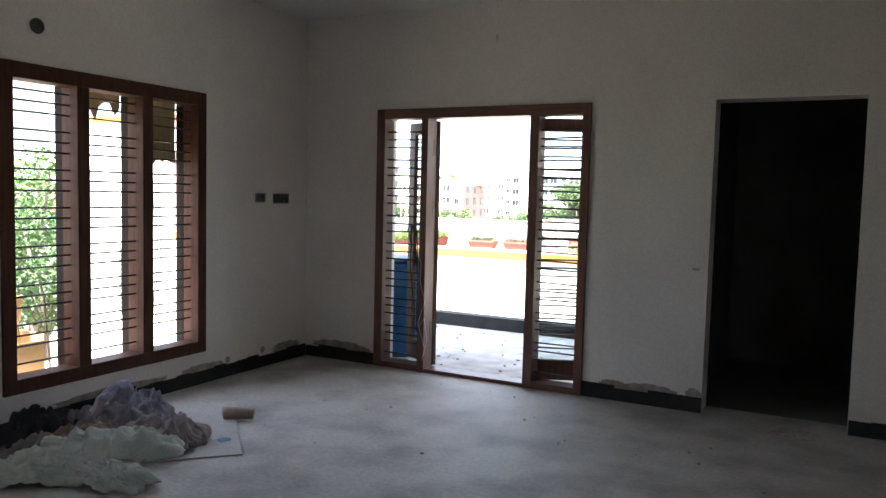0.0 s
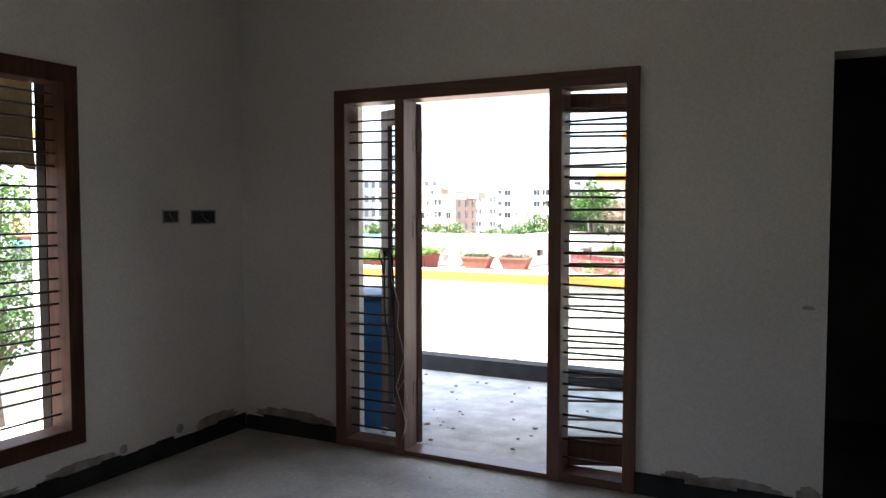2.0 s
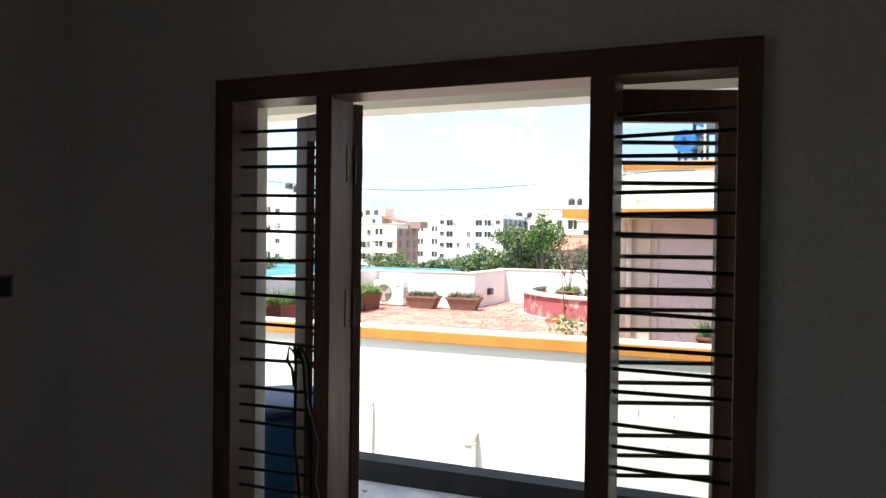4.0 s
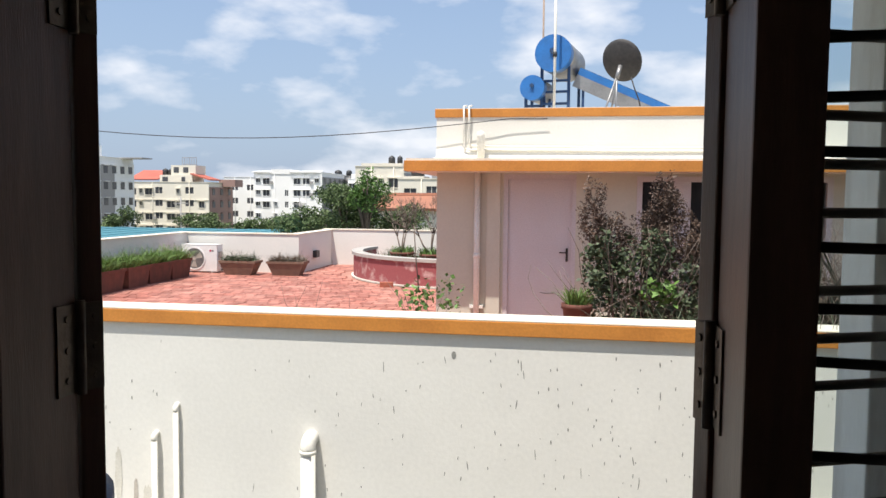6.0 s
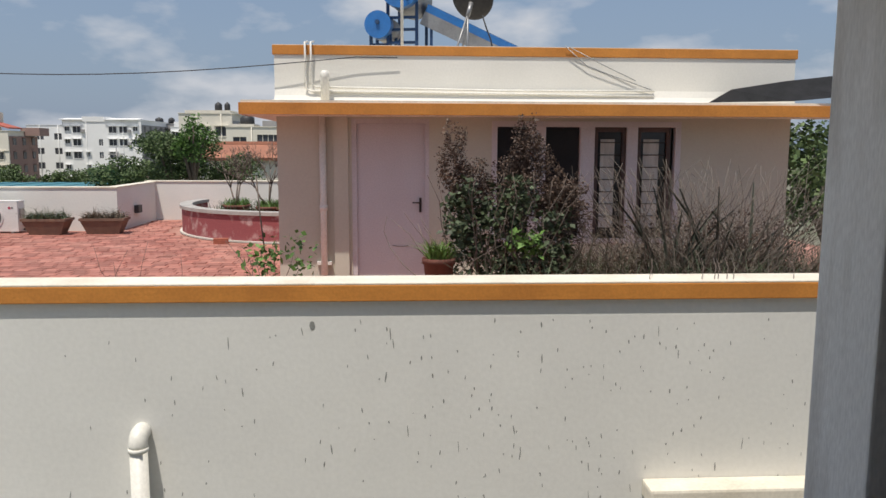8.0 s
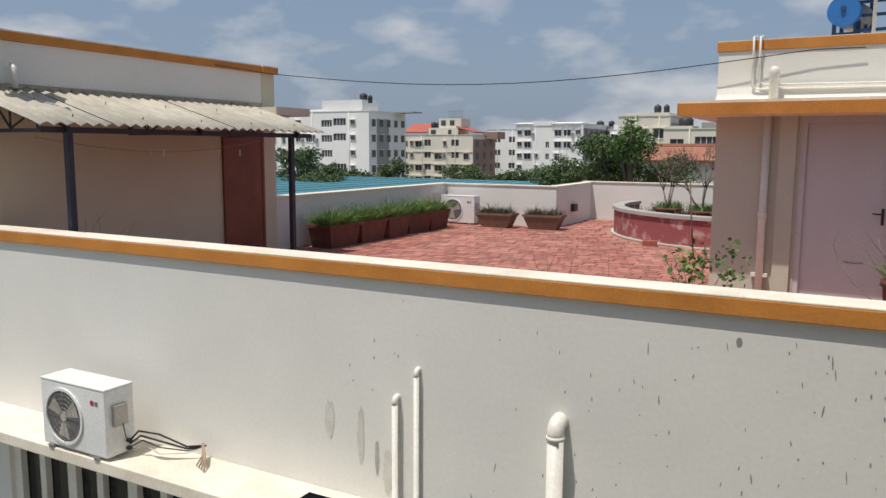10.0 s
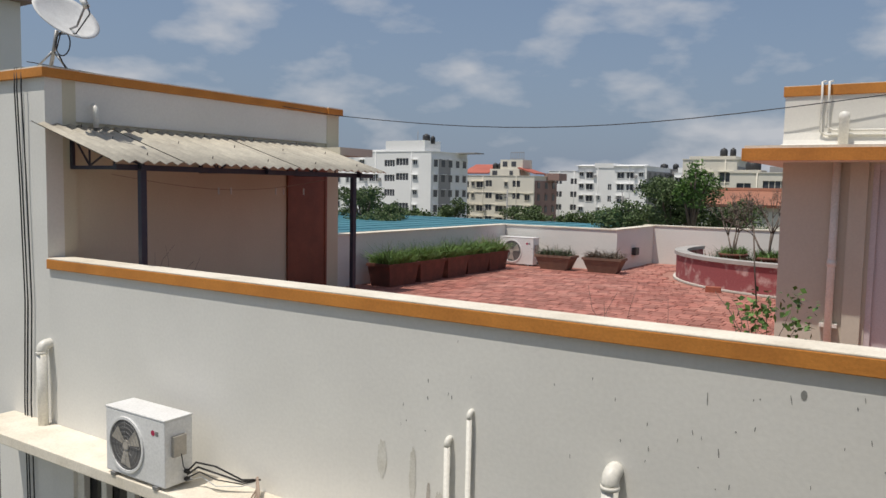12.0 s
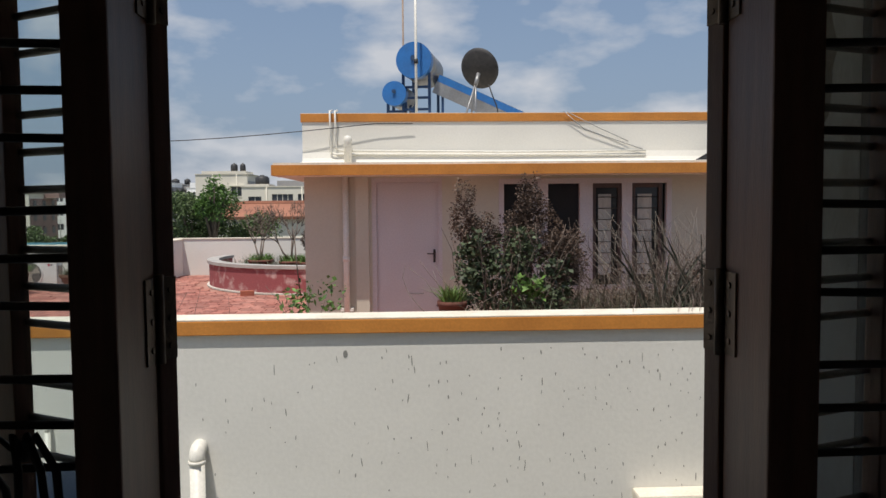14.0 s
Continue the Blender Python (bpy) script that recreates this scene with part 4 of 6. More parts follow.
def corrugated(y0, y1, lift):
    bm = bmesh.new()
    n = int((y1 - y0) / 0.0365)
    a = Vector((-0.02, 0, 2.20 + lift))
    b = Vector((1.40, 0, 1.78 + lift))
    tops, lows = [], []
    for i in range(n + 1):
        y = y0 + (y1 - y0) * i / n
        w = 0.015 * math.cos(i * math.pi / 2)
        tops.append([bm.verts.new((p.x + 0.28 * w, y, p.z + w)) for p in (a, (a + b) / 2, b)])
        lows.append([bm.verts.new((p.x, y, p.z + w - 0.008)) for p in (a, (a + b) / 2, b)])
    for i in range(n):
        for k in range(2):
            for g, fl in ((tops, 1), (lows, 0)):
                f = bm.faces.new((g[i][k], g[i + 1][k], g[i + 1][k + 1], g[i][k + 1]))
                f.smooth = True
        for k in (0, 2):
            bm.faces.new((tops[i][k], tops[i + 1][k], lows[i + 1][k], lows[i][k]))
    return bm


for i in range(5):
    part("roof_sheet", corrugated(-0.2 + i * 0.89, -0.2 + (i + 1) * 0.89 + 0.06, 0.005 * (i % 2)), M_SHED, shed, "weathered fibre cement sheet")
for i in range(5):
    for k, (x, z) in enumerate(((0.12, 2.18), (0.7, 2.03), (1.3, 1.85))):
        part("roof_bolt", tube([(x, 0.3 + i * 0.86, z), (x + 0.01, 0.3 + i * 0.86, z + 0.03)], 0.005, 6), M_DARK, shed)
for y in (0.25, 2.05, 3.85):
    part("rafter_truss", boxes((0.0, 1.3, y - 0.02, y + 0.02, 1.70, 1.74), (0.0, 0.04, y - 0.02, y + 0.02, 1.74, 2.1)), M_POST, shed)
    part("truss_rail", tube([(0.02, y, 2.12), (1.3, y, 1.745)], 0.02, 6), M_POST, shed)
    for x0, z0, x1, z1 in ((0.04, 2.08, 0.35, 1.74), (0.35, 1.74, 0.7, 1.9), (0.35, 1.74, 0.35, 2.0), (0.8, 1.74, 0.8, 1.88)):
        part("truss_web", tube([(x0, y, z0), (x1, y, z1)], 0.012, 6), M_POST, shed)
part("eave_rail", box(1.18, 1.24, -0.02, 4.2, 1.69, 1.75), M_POST, shed)
for y in (0.3, 3.78):
    part("post", box(1.18, 1.24, y - 0.035, y + 0.035, TZ + 0.05, 1.69), M_POST, shed, "dark steel post")
line = thing("clothes_line", (-8.9, 10.4, 1.55), "sagging clothes line with a few pegs under the lean-to", "clothes line")
part("line", tube([(0, i * 0.35, 0.1 - 0.16 * math.sin(math.pi * i / 10)) for i in range(11)], 0.004, 5), M_CLT, line)
for i in (3, 3.4, 5, 5.3, 6.1):
    part("peg", box(-0.006, 0.006, i * 0.5 - 0.01, i * 0.5 + 0.01, -0.12, -0.03), M_CLW, line)
bent_vent = thing("roof_vent", (-9.46, 10.55, 2.18), "short white vent pipe on the parapet", "pipe")
part("pipe_tube", tube([(0.05, 0, 0), (0.05, 0, 0.22), (0.0, 0, 0.26)], 0.03, 10), M_PVC, bent_vent)

# dish on the stair block roof
dl = thing("satellite_dish", (-9.72, 10.2, 2.815), "pale satellite dish on a bent pole with coiled cable", "satellite dish", "satellite dishes")
part("pole", tube([(0, 0, 0), (0.12, -0.02, 0.22), (0.18, -0.02, 0.42)], 0.022, 8), M_GREY, dl)
for dx, dy in ((-0.16, 0.1), (-0.1, -0.12), (0.25, 0.05)):
    part("strut", tube([(dx, dy, 0), (0.1, -0.02, 0.2)], 0.012, 6), M_GREY, dl)


def dish_bowl(r, depth, seg=40):
    bm = bmesh.new()
    rings = []
    for side in (0, 1):
        for k in range(1, 7):
            rr = r * k / 6
            rings.append((side, [bm.verts.new((rr * math.cos(2 * math.pi * i / seg), rr * math.sin(2 * math.pi * i / seg), depth * (k / 6) ** 2 - 0.008 * side)) for i in range(seg)]))
    top, bot = [q for s, q in rings if s == 0], [q for s, q in rings if s == 1]
    for grp in (top, bot):
        bm.faces.new(grp[0])
        for a, b in zip(grp, grp[1:]):
            for i in range(seg):
                f = bm.faces.new((a[i], a[(i + 1) % seg], b[(i + 1) % seg], b[i]))
                f.smooth = True
    for i in range(seg):
        bm.faces.new((top[-1][i], top[-1][(i + 1) % seg], bot[-1][(i + 1) % seg], bot[-1][i]))
    return bm


part("bowl", moved(dish_bowl(0.36, 0.07), pose(0.33, -0.02, 0.52, 0, 48, 0)), M_DISHW, dl)
part("feed_arm", tube([(0.22, -0.02, 0.38), (0.6, -0.04, 0.42), (0.78, -0.05, 0.62)], 0.012, 6), M_GREY, dl)
part("feed_head", moved(tube([(0, 0, 0), (0, 0, 0.12)], 0.035, 10), pose(0.8, -0.05, 0.6, 0, -40, 0)), M_DISHW, dl)
part("cable_coil", tube([(0.36 + 0.14 * math.cos(a), -0.06, 0.25 + 0.13 * math.sin(a)) for a in (i * 0.4 for i in range(34))], 0.007, 5), M_WIREB, dl)
part("feed_cable", tube([(0.78, -0.05, 0.7), (0.86, -0.05, 0.52), (0.6, -0.05, 0.34), (0.3, -0.05, 0.36), (0.2, -0.04, 0.2), (0.3, 0, 0.0)], 0.008, 5), M_WIREB, dl)
# low turret behind the stair block
tur = thing("roof_turret", (-24.6, 15.6, 0), "weathered pale water tower top behind the stair block", "turret", kind="structure")
part("shaft", box(0, 1.5, 0, 1.5, GZ + 0.05, 6.5), M_OUT2, tur)
part("cap", boxes((-0.25, 1.85, -0.25, 1.75, 6.5, 6.65), (-0.05, 1.55, -0.05, 1.55, 6.65, 7.2)), M_BP, tur)

# terrace
ORIGIN = Vector((0, 0, 0))
setting("floor_terrace", boxes((-9.85, 6.5, NY + 0.2, 24.1, TZ - 0.3, TZ - 0.012)), M_GROUT, "mortar bed under the terrace tiles", "floor")
ORIGIN = Vector((-0.25, 0.42, 0))
setting("parapet_west", boxes((-9.62, -9.38, 14.4, 20.9, GZ, 0.66), (-9.62, -6.62, 20.9, 21.12, GZ, 0.66)), M_OUT, "white painted terrace parapet", "parapet")
setting("parapet_north", boxes((-6.84, -6.62, 21.12, 23.4, GZ, 0.66), (-6.84, 6.5, 23.4, 23.62, GZ, 0.68)), M_OUT, "white painted terrace parapet", "parapet")
setting("parapet_top", boxes((-9.64, -9.36, 14.4, 21.14, 0.66, 0.685), (-9.36, -6.6, 20.88, 21.14, 0.66, 0.685), (-6.86, -6.6, 21.14, 23.38, 0.66, 0.685), (-6.86, 6.5, 23.38, 23.64, 0.68, 0.705)), M_TOP, "whitewashed top of the terrace parapet", "parapet")
outlet = thing("wall_outlet", (-6.62, 22.0, 0.06), "small dark outlet box on the parapet", "outlet")
part("outlet_box", box(0.0, 0.1, -0.12, 0.12, 0, 0.17, 0.01), M_DARK, outlet)
outdoor_unit((-9.25, 20.4, TZ), 0, "white outdoor air conditioner unit on the tiled terrace")


def blades(n, sx, sy, hmin, hmax, wid, lean, seed, base_z=0.0):
    """Grass blades as narrow two-piece strips."""
    rng = random.Random(seed)
    vs, fs = [], []
    for i in range(n):
        x, y, a = rng.uniform(-sx, sx), rng.uniform(-sy, sy), rng.uniform(0, 6.283)
        h = rng.uniform(hmin, hmax)
        w = wid * rng.uniform(0.6, 1.3)
        lx, ly = rng.gauss(0, lean) * h, rng.gauss(0, lean) * h
        dx, dy = math.cos(a) * w, math.sin(a) * w
        k = len(vs)
        vs += [(x - dx, y - dy, base_z), (x + dx, y + dy, base_z), (x + dx * 0.8 + lx * 0.4, y + dy * 0.8 + ly * 0.4, base_z + h * 0.6), (x - dx * 0.8 + lx * 0.4, y - dy * 0.8 + ly * 0.4, base_z + h * 0.6), (x + lx, y + ly, base_z + h * (1 - 0.3 * min(1, abs(lx) + abs(ly))))]
        fs += [(k, k + 1, k + 2, k + 3), (k + 3, k + 2, k + 4)]
    return vs, fs


def planter(at, rz, w, d, h, body, grass, label, group, seed, tall=0.22, dens=420, taper=0.82):
    t = thing("planter", at, label, "planter", group, rz=rz)
    bm = bmesh.new()
    rings = []
    for k, zz, inset in ((taper, 0, 0), (1.0, h - 0.05, 0), (1.06, h - 0.05, 0), (1.06, h, 0), (0.92, h, 0), (0.9, h - 0.06, 0)):
        rings.append([bm.verts.new((sx * w / 2 * k, sy * d / 2 * k, zz)) for sx, sy in ((-1, -1), (1, -1), (1, 1), (-1, 1))])
    for a, b in zip(rings, rings[1:]):
        for i in range(4):
            bm.faces.new((a[i], a[(i + 1) % 4], b[(i + 1) % 4], b[i]))
    bm.faces.new(rings[0][::-1])
    part("pot", bm, body, t)
    part("soil", box(-w * 0.45, w * 0.45, -d * 0.45, d * 0.45, h - 0.09, h - 0.04), M_SOIL, t)
    vs, fs = blades(dens, w * 0.45, d * 0.45, tall * 0.2, tall * 0.8, 0.0065, 0.95, seed, h - 0.04)
    v2, f2 = blades(dens // 12, w * 0.4, d * 0.4, tall * 0.7, tall * 1.35, 0.005, 0.6, seed + 500, h - 0.04)
    fs = fs + [tuple(k + len(vs) for k in f) for f in f2]
    vs = vs + v2
    g = new("grass", raw("grass", vs, fs, grass))
    g.parent = t
    return t


rows = ((-8.85, 15.75), (-8.85, 16.65), (-8.86, 17.55), (-8.87, 18.4), (-8.88, 19.25))
for i, (x, y) in enumerate(rows):
    planter((x, y, TZ), 90 + (i % 3 - 1) * 3, 0.82, 0.5, 0.4, M_POTC, M_GRASS, "red clay trough planter overgrown with grass on the terrace", "red planters along the parapet", 50 + i, 0.36, 1500, 0.86)
for i, (x, y) in enumerate(((-7.75, 20.25), (-6.68, 20.35))):
    planter((x, y, TZ), 3 * i, 0.82, 0.42, 0.32, M_POTG, M_STRAW if i else M_GREEND, "weathered brown trough planter with sparse dry grass", "brown planters by the wall", 60 + i, 0.26, 600, 0.72)

# round planting bed
bed = thing("round_bed", (-2.42, 21.5, TZ), "curved planting bed with worn red painted wall", "planting bed", kind="structure")


def ring_wall(r0, r1, z0, z1, a0, a1, n=48):
    bm = bmesh.new()
    rings = []
    for i in range(n + 1):
        a = radians(a0 + (a1 - a0) * i / n)
        rings.append([bm.verts.new((r * math.cos(a), r * math.sin(a), z)) for r, z in ((r0, z0), (r1, z0), (r1, z1), (r0, z1))])
    for a, b in zip(rings, rings[1:]):
        for k in range(4):
            bm.faces.new((a[k], a[(k + 1) % 4], b[(k + 1) % 4], b[k]))
    bm.faces.new(rings[0])
    bm.faces.new(rings[-1][::-1])
    return bm


part("bed_wall", ring_wall(2.78, 2.95, 0, 0.50, 165, 300), M_RED, bed, "worn red painted wall with pale patches")
part("bed_rim", ring_wall(2.74, 2.99, 0.50, 0.565, 165, 300), M_RIM, bed, "grey cement rim")
part("bed_foot", ring_wall(2.95, 3.0, 0, 0.03, 165, 300), M_RUST, bed)
part("bed_soil", lathe([(2.77, 0.1), (2.77, 0.25)], 48), M_SOIL, bed)
brick = thing("loose_brick", (-4.0, 18.62, TZ), "single red brick lying on the terrace", "brick", rz=10)
part("brick_body", box(-0.13, 0.13, -0.06, 0.06, 0, 0.1, 0.006), M_BRICK, brick)


def bare_shrub(at, h, seed, label, pot=True):
    t = thing("potted_shrub", at, label, "plant", "pots on the round bed")
    rng = random.Random(seed)
    if pot:
        part("pot", lathe([(0.18, 0), (0.26, 0.24), (0.28, 0.25), (0.28, 0.3), (0.25, 0.3), (0.24, 0.26)], 20), M_POTC, t)
    z0 = 0.28 if pot else 0
    bm = bmesh.new()
    def fork(p, way, ln, r, depth):
        mid = p + way * ln * 0.5 + Vector((rng.gauss(0, 0.02), rng.gauss(0, 0.02), 0))
        e = p + way * ln
        tube([p, mid, e], r, 5, True, r * 0.7, bm)
        if depth:
            for i in range(3):
                side = Vector((rng.gauss(0, 0.45), rng.gauss(0, 0.45), 0.25))
                fork(e, (way + side).normalized(), ln * rng.uniform(0.55, 0.8), r * 0.6, depth - 1)
    for i in range(3):
        fork(Vector((0, 0, z0)), Vector((rng.gauss(0, 0.25), rng.gauss(0, 0.25), 1)).normalized(), h * 0.36, 0.022, 4)
    tagged(part("branchwork", bm, M_TWIG, t), kind="stuff")
    vs, fs = blades(260, 0.24, 0.24, 0.06, 0.2, 0.007, 0.6, seed, z0)
    g = new("grass", raw("grass", vs, fs, M_GREENB))
    g.parent = t
    return t


bare_shrub((-4.15, 20.75, TZ + 0.25), 1.25, 3, "clay pot with a bare branching shrub and grass")
bare_shrub((-3.4, 20.3, TZ + 0.25), 1.3, 4, "clay pot with a bare branching shrub and grass")
bare_shrub((-2.95, 20.0, TZ + 0.25), 0.7, 5, "clay pot with a bare branching shrub and grass")
vs, fs = blades(900, 1.6, 1.3, 0.15, 0.45, 0.008, 0.6, 77, 0)
g = tagged(new("bed_grass", raw("bed_grass", vs, fs, M_GREEND)), "dry green grass growing in the round bed", "grass", kind="stuff")
g.location = (-3.45, 21.42, TZ + 0.25)

# ---- rooftop house ----
ORIGIN = Vector((-0.1, 0, 0))
PY = 14.76
setting("wall_rooftop_house", wall_with_holes("x", -2.43, 4.03, TZ, 2.62, PY, PY + 0.22, [(-1.52, -0.56, TZ, 1.86), (0.22, 2.62, 0.30, 1.84)]), M_BEIGE, "beige painted front of the rooftop house", "wall")
setting("wall_rooftop_house_back", boxes((-2.43, -2.21, PY + 0.22, 18.4, TZ, 2.62), (3.81, 4.03, PY + 0.22, 18.4, TZ, 2.62), (-2.21, 3.81, 18.2, 18.4, TZ, 2.62)), M_BEIGE, "side and back walls of the rooftop house", "wall")
setting("wall_roof_parapet", boxes((-2.44, 4.04, PY - 0.012, PY - 0.001, 2.07, 2.62)), M_OUT2, "cream painted roof parapet", "wall")
b = bmesh.new()
prof = [(0.0, 0.0), (-0.09, 0.0), (-0.045, 0.03), (-0.02, 0.08), (-0.001, 0.16), (0, 0.16)]
r0 = [b.verts.new((-2.52 if k in (1,) else -2.44, PY - 0.012 + y, 2.055 + z)) for k, (y, z) in enumerate(prof)]
r1 = [b.verts.new((4.04, PY - 0.012 + y, 2.055 + z)) for y, z in prof]
for i in range(len(prof) - 1):
    b.faces.new((r0[i], r0[i + 1], r1[i + 1], r1[i]))
b.faces.new(r0), b.faces.new(r1[::-1])
setting("trim_cove", b, M_OUT2, "cream plaster cove above the sunshade", "trim")
setting("roof_rooftop_house", box(-2.21, 3.81, PY + 0.22, 18.2, 2.3, 2.42), M_TOP, "flat roof of the rooftop house", "roof")
coped("coping_rooftop", -2.43, 4.03, PY, PY + 0.2, 2.62, 2.735, "ochre coping of the rooftop house", 0.03, 0.112)
sl = thing("sunshade_slab", (-2.75, 14.16, 1.88), "concrete sunshade slab with an ochre front edge", "sunshade", kind="structure")
part("slab", box(0.01, 8.2, 0.01, 0.598, 0.002, 0.165), M_TOP, sl, "whitewashed slab")
part("ochre_edge", boxes((0, 8.2, -0.012, 0.009, 0, 0.135), (-0.012, 0.009, -0.012, 0.6, 0, 0.135), bev=0.003), M_OCHRE, sl)
part("slab_side", box(0.01, 0.315, 0.6, 3.8, 0.002, 0.165), M_TOP, sl)
setting("trim_pilaster", box(-1.74, -1.56, PY - 0.05, PY - 0.001, TZ, 1.893), M_BEIGE, "slim beige pilaster beside the door", "pilaster")
pd = thing("door_3", (-1.52, PY + 0.05, TZ), "closed lilac-white flush door of the rooftop house", "door", kind="structure")
part("door_panel", box(0.06, 0.91, 0.0, 0.04, 0.02, 2.02, 0.003), M_LILAC, pd)
part("door_frame", boxes((0, 0.06, -0.04, 0.06, 0, 2.08), (0.91, 0.96, -0.04, 0.06, 0, 2.08), (0.06, 0.91, -0.04, 0.06, 2.02, 2.08)), M_LILAC, pd)
hd = part("door_handle", box(0.835, 0.865, -0.012, 0.0, 0.92, 1.1, 0.003), M_BAR, pd, "dark metal lever handle on a plate")
part("lever", tube([(0.85, -0.01, 1.04), (0.85, -0.05, 1.04), (0.75, -0.05, 1.045)], 0.009, 8), M_BAR, hd)
part("scratch", tube([(0.5, -0.002, 0.5), (0.56, -0.003, 0.488), (0.63, -0.003, 0.486), (0.7, -0.002, 0.495)], 0.006, 4), M_SPOT, pd, "dark curved scratch near the foot")
pwn = thing("window_4", (0.22, PY + 0.04, 0.30), "white framed four-pane window with dark glass and bars", "window", kind="structure")
part("window_frame", boxes((0, 2.4, -0.05, 0.06, 1.47, 1.54), (0, 2.4, -0.05, 0.06, 0, 0.06), (0, 0.07, -0.05, 0.06, 0.06, 1.47), (2.33, 2.4, -0.05, 0.06, 0.06, 1.47), bev=0.004), M_LILAC, pwn)
pxs = ((0.09, 0.47), (0.68, 1.12), (1.30, 1.71), (1.85, 2.28))
for (a, bb), (c, d2) in zip(pxs, pxs[1:]):
    part("mullion", box(bb, c, -0.045, 0.055, 0.06, 1.47, 0.003), M_LILAC, pwn)
for i, (a, bb) in enumerate(pxs):
    pn = part("pane", box(a - 0.02, bb + 0.02, 0.03, 0.034, 0.06, 1.47), M_WINDARK, pwn, "dark glass")
    if i >= 2:
        part("casement", boxes((a, a + 0.05, -0.01, 0.028, 0.06, 1.47), (bb - 0.05, bb, -0.01, 0.028, 0.06, 1.47), (a + 0.05, bb - 0.05, -0.01, 0.028, 1.41, 1.47)), M_BROWN2, pwn, "brown casement")
        part("curtain", box(a + 0.09, bb - 0.14, 0.018, 0.026, 0.2, 1.32), M_CURTAIN, pwn, "pale curtain behind the bars")
        for k in range(7):
            part("grille_bar", tube([(a + 0.05, 0.01, 0.35 + k * 0.155), (bb - 0.05, 0.01, 0.35 + k * 0.155)], 0.006, 5), M_BAR, pwn)
dp = thing("drain_pipe", (-1.87, PY, TZ), "cream plastic drain pipe on the beige wall", "pipe")
part("pipe_tube", tube([(0, -0.06, 0.0), (0, -0.06, 2.112)], 0.042, 14), M_PVC, dp)
part("socket_ring", tube([(0, -0.06, 0.95), (0, -0.06, 1.02)], 0.05, 14), M_PVC, dp)
part("bracket", boxes((-0.09, 0.09, -0.07, -0.001, 0.27, 0.31)), M_PVC, dp)
dp2 = thing("vent_stub", (-1.82, PY - 0.15, 2.045), "short cream vent pipe with a rounded cap", "pipe")
part("pipe_tube", lathe([(0.05, 0), (0.05, 0.29), (0.055, 0.3), (0.055, 0.34), (0.04, 0.37), (0.01, 0.38)], 16), M_PVC, dp2)
cd = thing("conduit_pipes", (-2.06, PY - 0.012, 2.1), "thin cream conduit pipes along the roof parapet", "pipe")
for i in (0, 1):
    o = 0.07 * i
    part("conduit", tube([(0.02 + o, 0.05, 0.68), (0.0 + o, -0.07, 0.66), (0.0 + o, -0.04, 0.45), (0.0 + o, -0.04, 0.12 + o * 0.7), (0.05 + o, -0.04, 0.085 + o * 0.7), (2.4, -0.045, 0.07 + o * 0.5), (4.3, -0.03, 0.05 + o * 0.9)], 0.013, 8), M_PVC, cd)
net = thing("shade_net", (2.85, 14.1, 2.1), "dark shade net stretched from the sunshade edge", "net")
b = bmesh.new()
q = [b.verts.new(p) for p in ((0, 0.4, -0.035), (0.9, 0.1, -0.03), (2.6, -0.2, 0.12), (2.6, 0.5, 0.42), (1.0, 0.5, 0.24), (0.3, 0.45, 0.13))]
b.faces.new(q)
bmesh.ops.solidify(b, geom=b.faces[:], thickness=0.01)
part("net_cloth", b, M_NET, net)
lw = thing("loose_wire", (1.1, PY - 0.03, 2.2), "thin loose wires drooping over the roof parapet", "wire")
part("wire", tube([(0.0, -0.03, 0.55), (0.3, -0.012, 0.3), (0.6, -0.012, 0.2), (1.1, -0.012, 0.03)], 0.005, 5), M_GREY, lw)
part("wire", tube([(0.05, -0.03, 0.54), (0.5, -0.012, 0.32), (0.9, -0.012, 0.14)], 0.005, 5), M_GREY, lw)
ow = thing("overhead_cable", (-8.95, 14.5, 2.62), "thin overhead cable between the two roofs", "cable")
part("cable", tube([(i * 0.5, 0.012 * i, 0.001 * i - 0.26 * math.sin(math.pi * min(1.0, i / 15)) - 0.003 * i) for i in range(17)], 0.006, 5), M_WIREB, ow)
part("cable", tube([(0, 0, 0), (-1.15, -4.2, 0.3)], 0.006, 5), M_WIREB, ow)

# water heater on the roof
RZ = 2.42
ORIGIN = Vector((-0.12, 0, 0))


def tank(at, r, ln, rz, tilt, label):
    t = thing("hot_water_tank", at, label, "water tank", "solar water tanks", rz=rz)
    part("shell", moved(tube([(0, 0, 0), (0, ln, 0)], r * 0.97, 32), pose(0, 0, 0, tilt, 0, 0)), M_GREY, t, "dull steel shell")
    part("end_cap", moved(tube([(0, -0.02, 0), (0, 0.0, 0), (0, 0.16, 0)], r, 32), pose(0, 0, 0, tilt, 0, 0)), M_BLUE, t, "blue painted end cap")
    part("flange", moved(tube([(0, -0.05, 0.03), (0, -0.02, 0.03)], r * 0.16, 14), pose(0, 0, 0, tilt, 0, 0)), M_STEELB, t)
    for sx in (-1, 1):
        for y in (0.17, ln - 0.17):
            part("stand_leg", box(sx * r * 0.75 - 0.02, sx * r * 0.75 + 0.02, y - 0.02, y + 0.02, RZ - at[2], -r * 0.6), M_STEELB, t, "blue steel stand leg")
    for k in (1.45, 2.05, 2.7):
        part("stand_rail", box(-r * 0.75 + 0.02, r * 0.75 - 0.02, 0.15, 0.19, -r * k, -r * k + 0.035), M_STEELB, t)
    return t


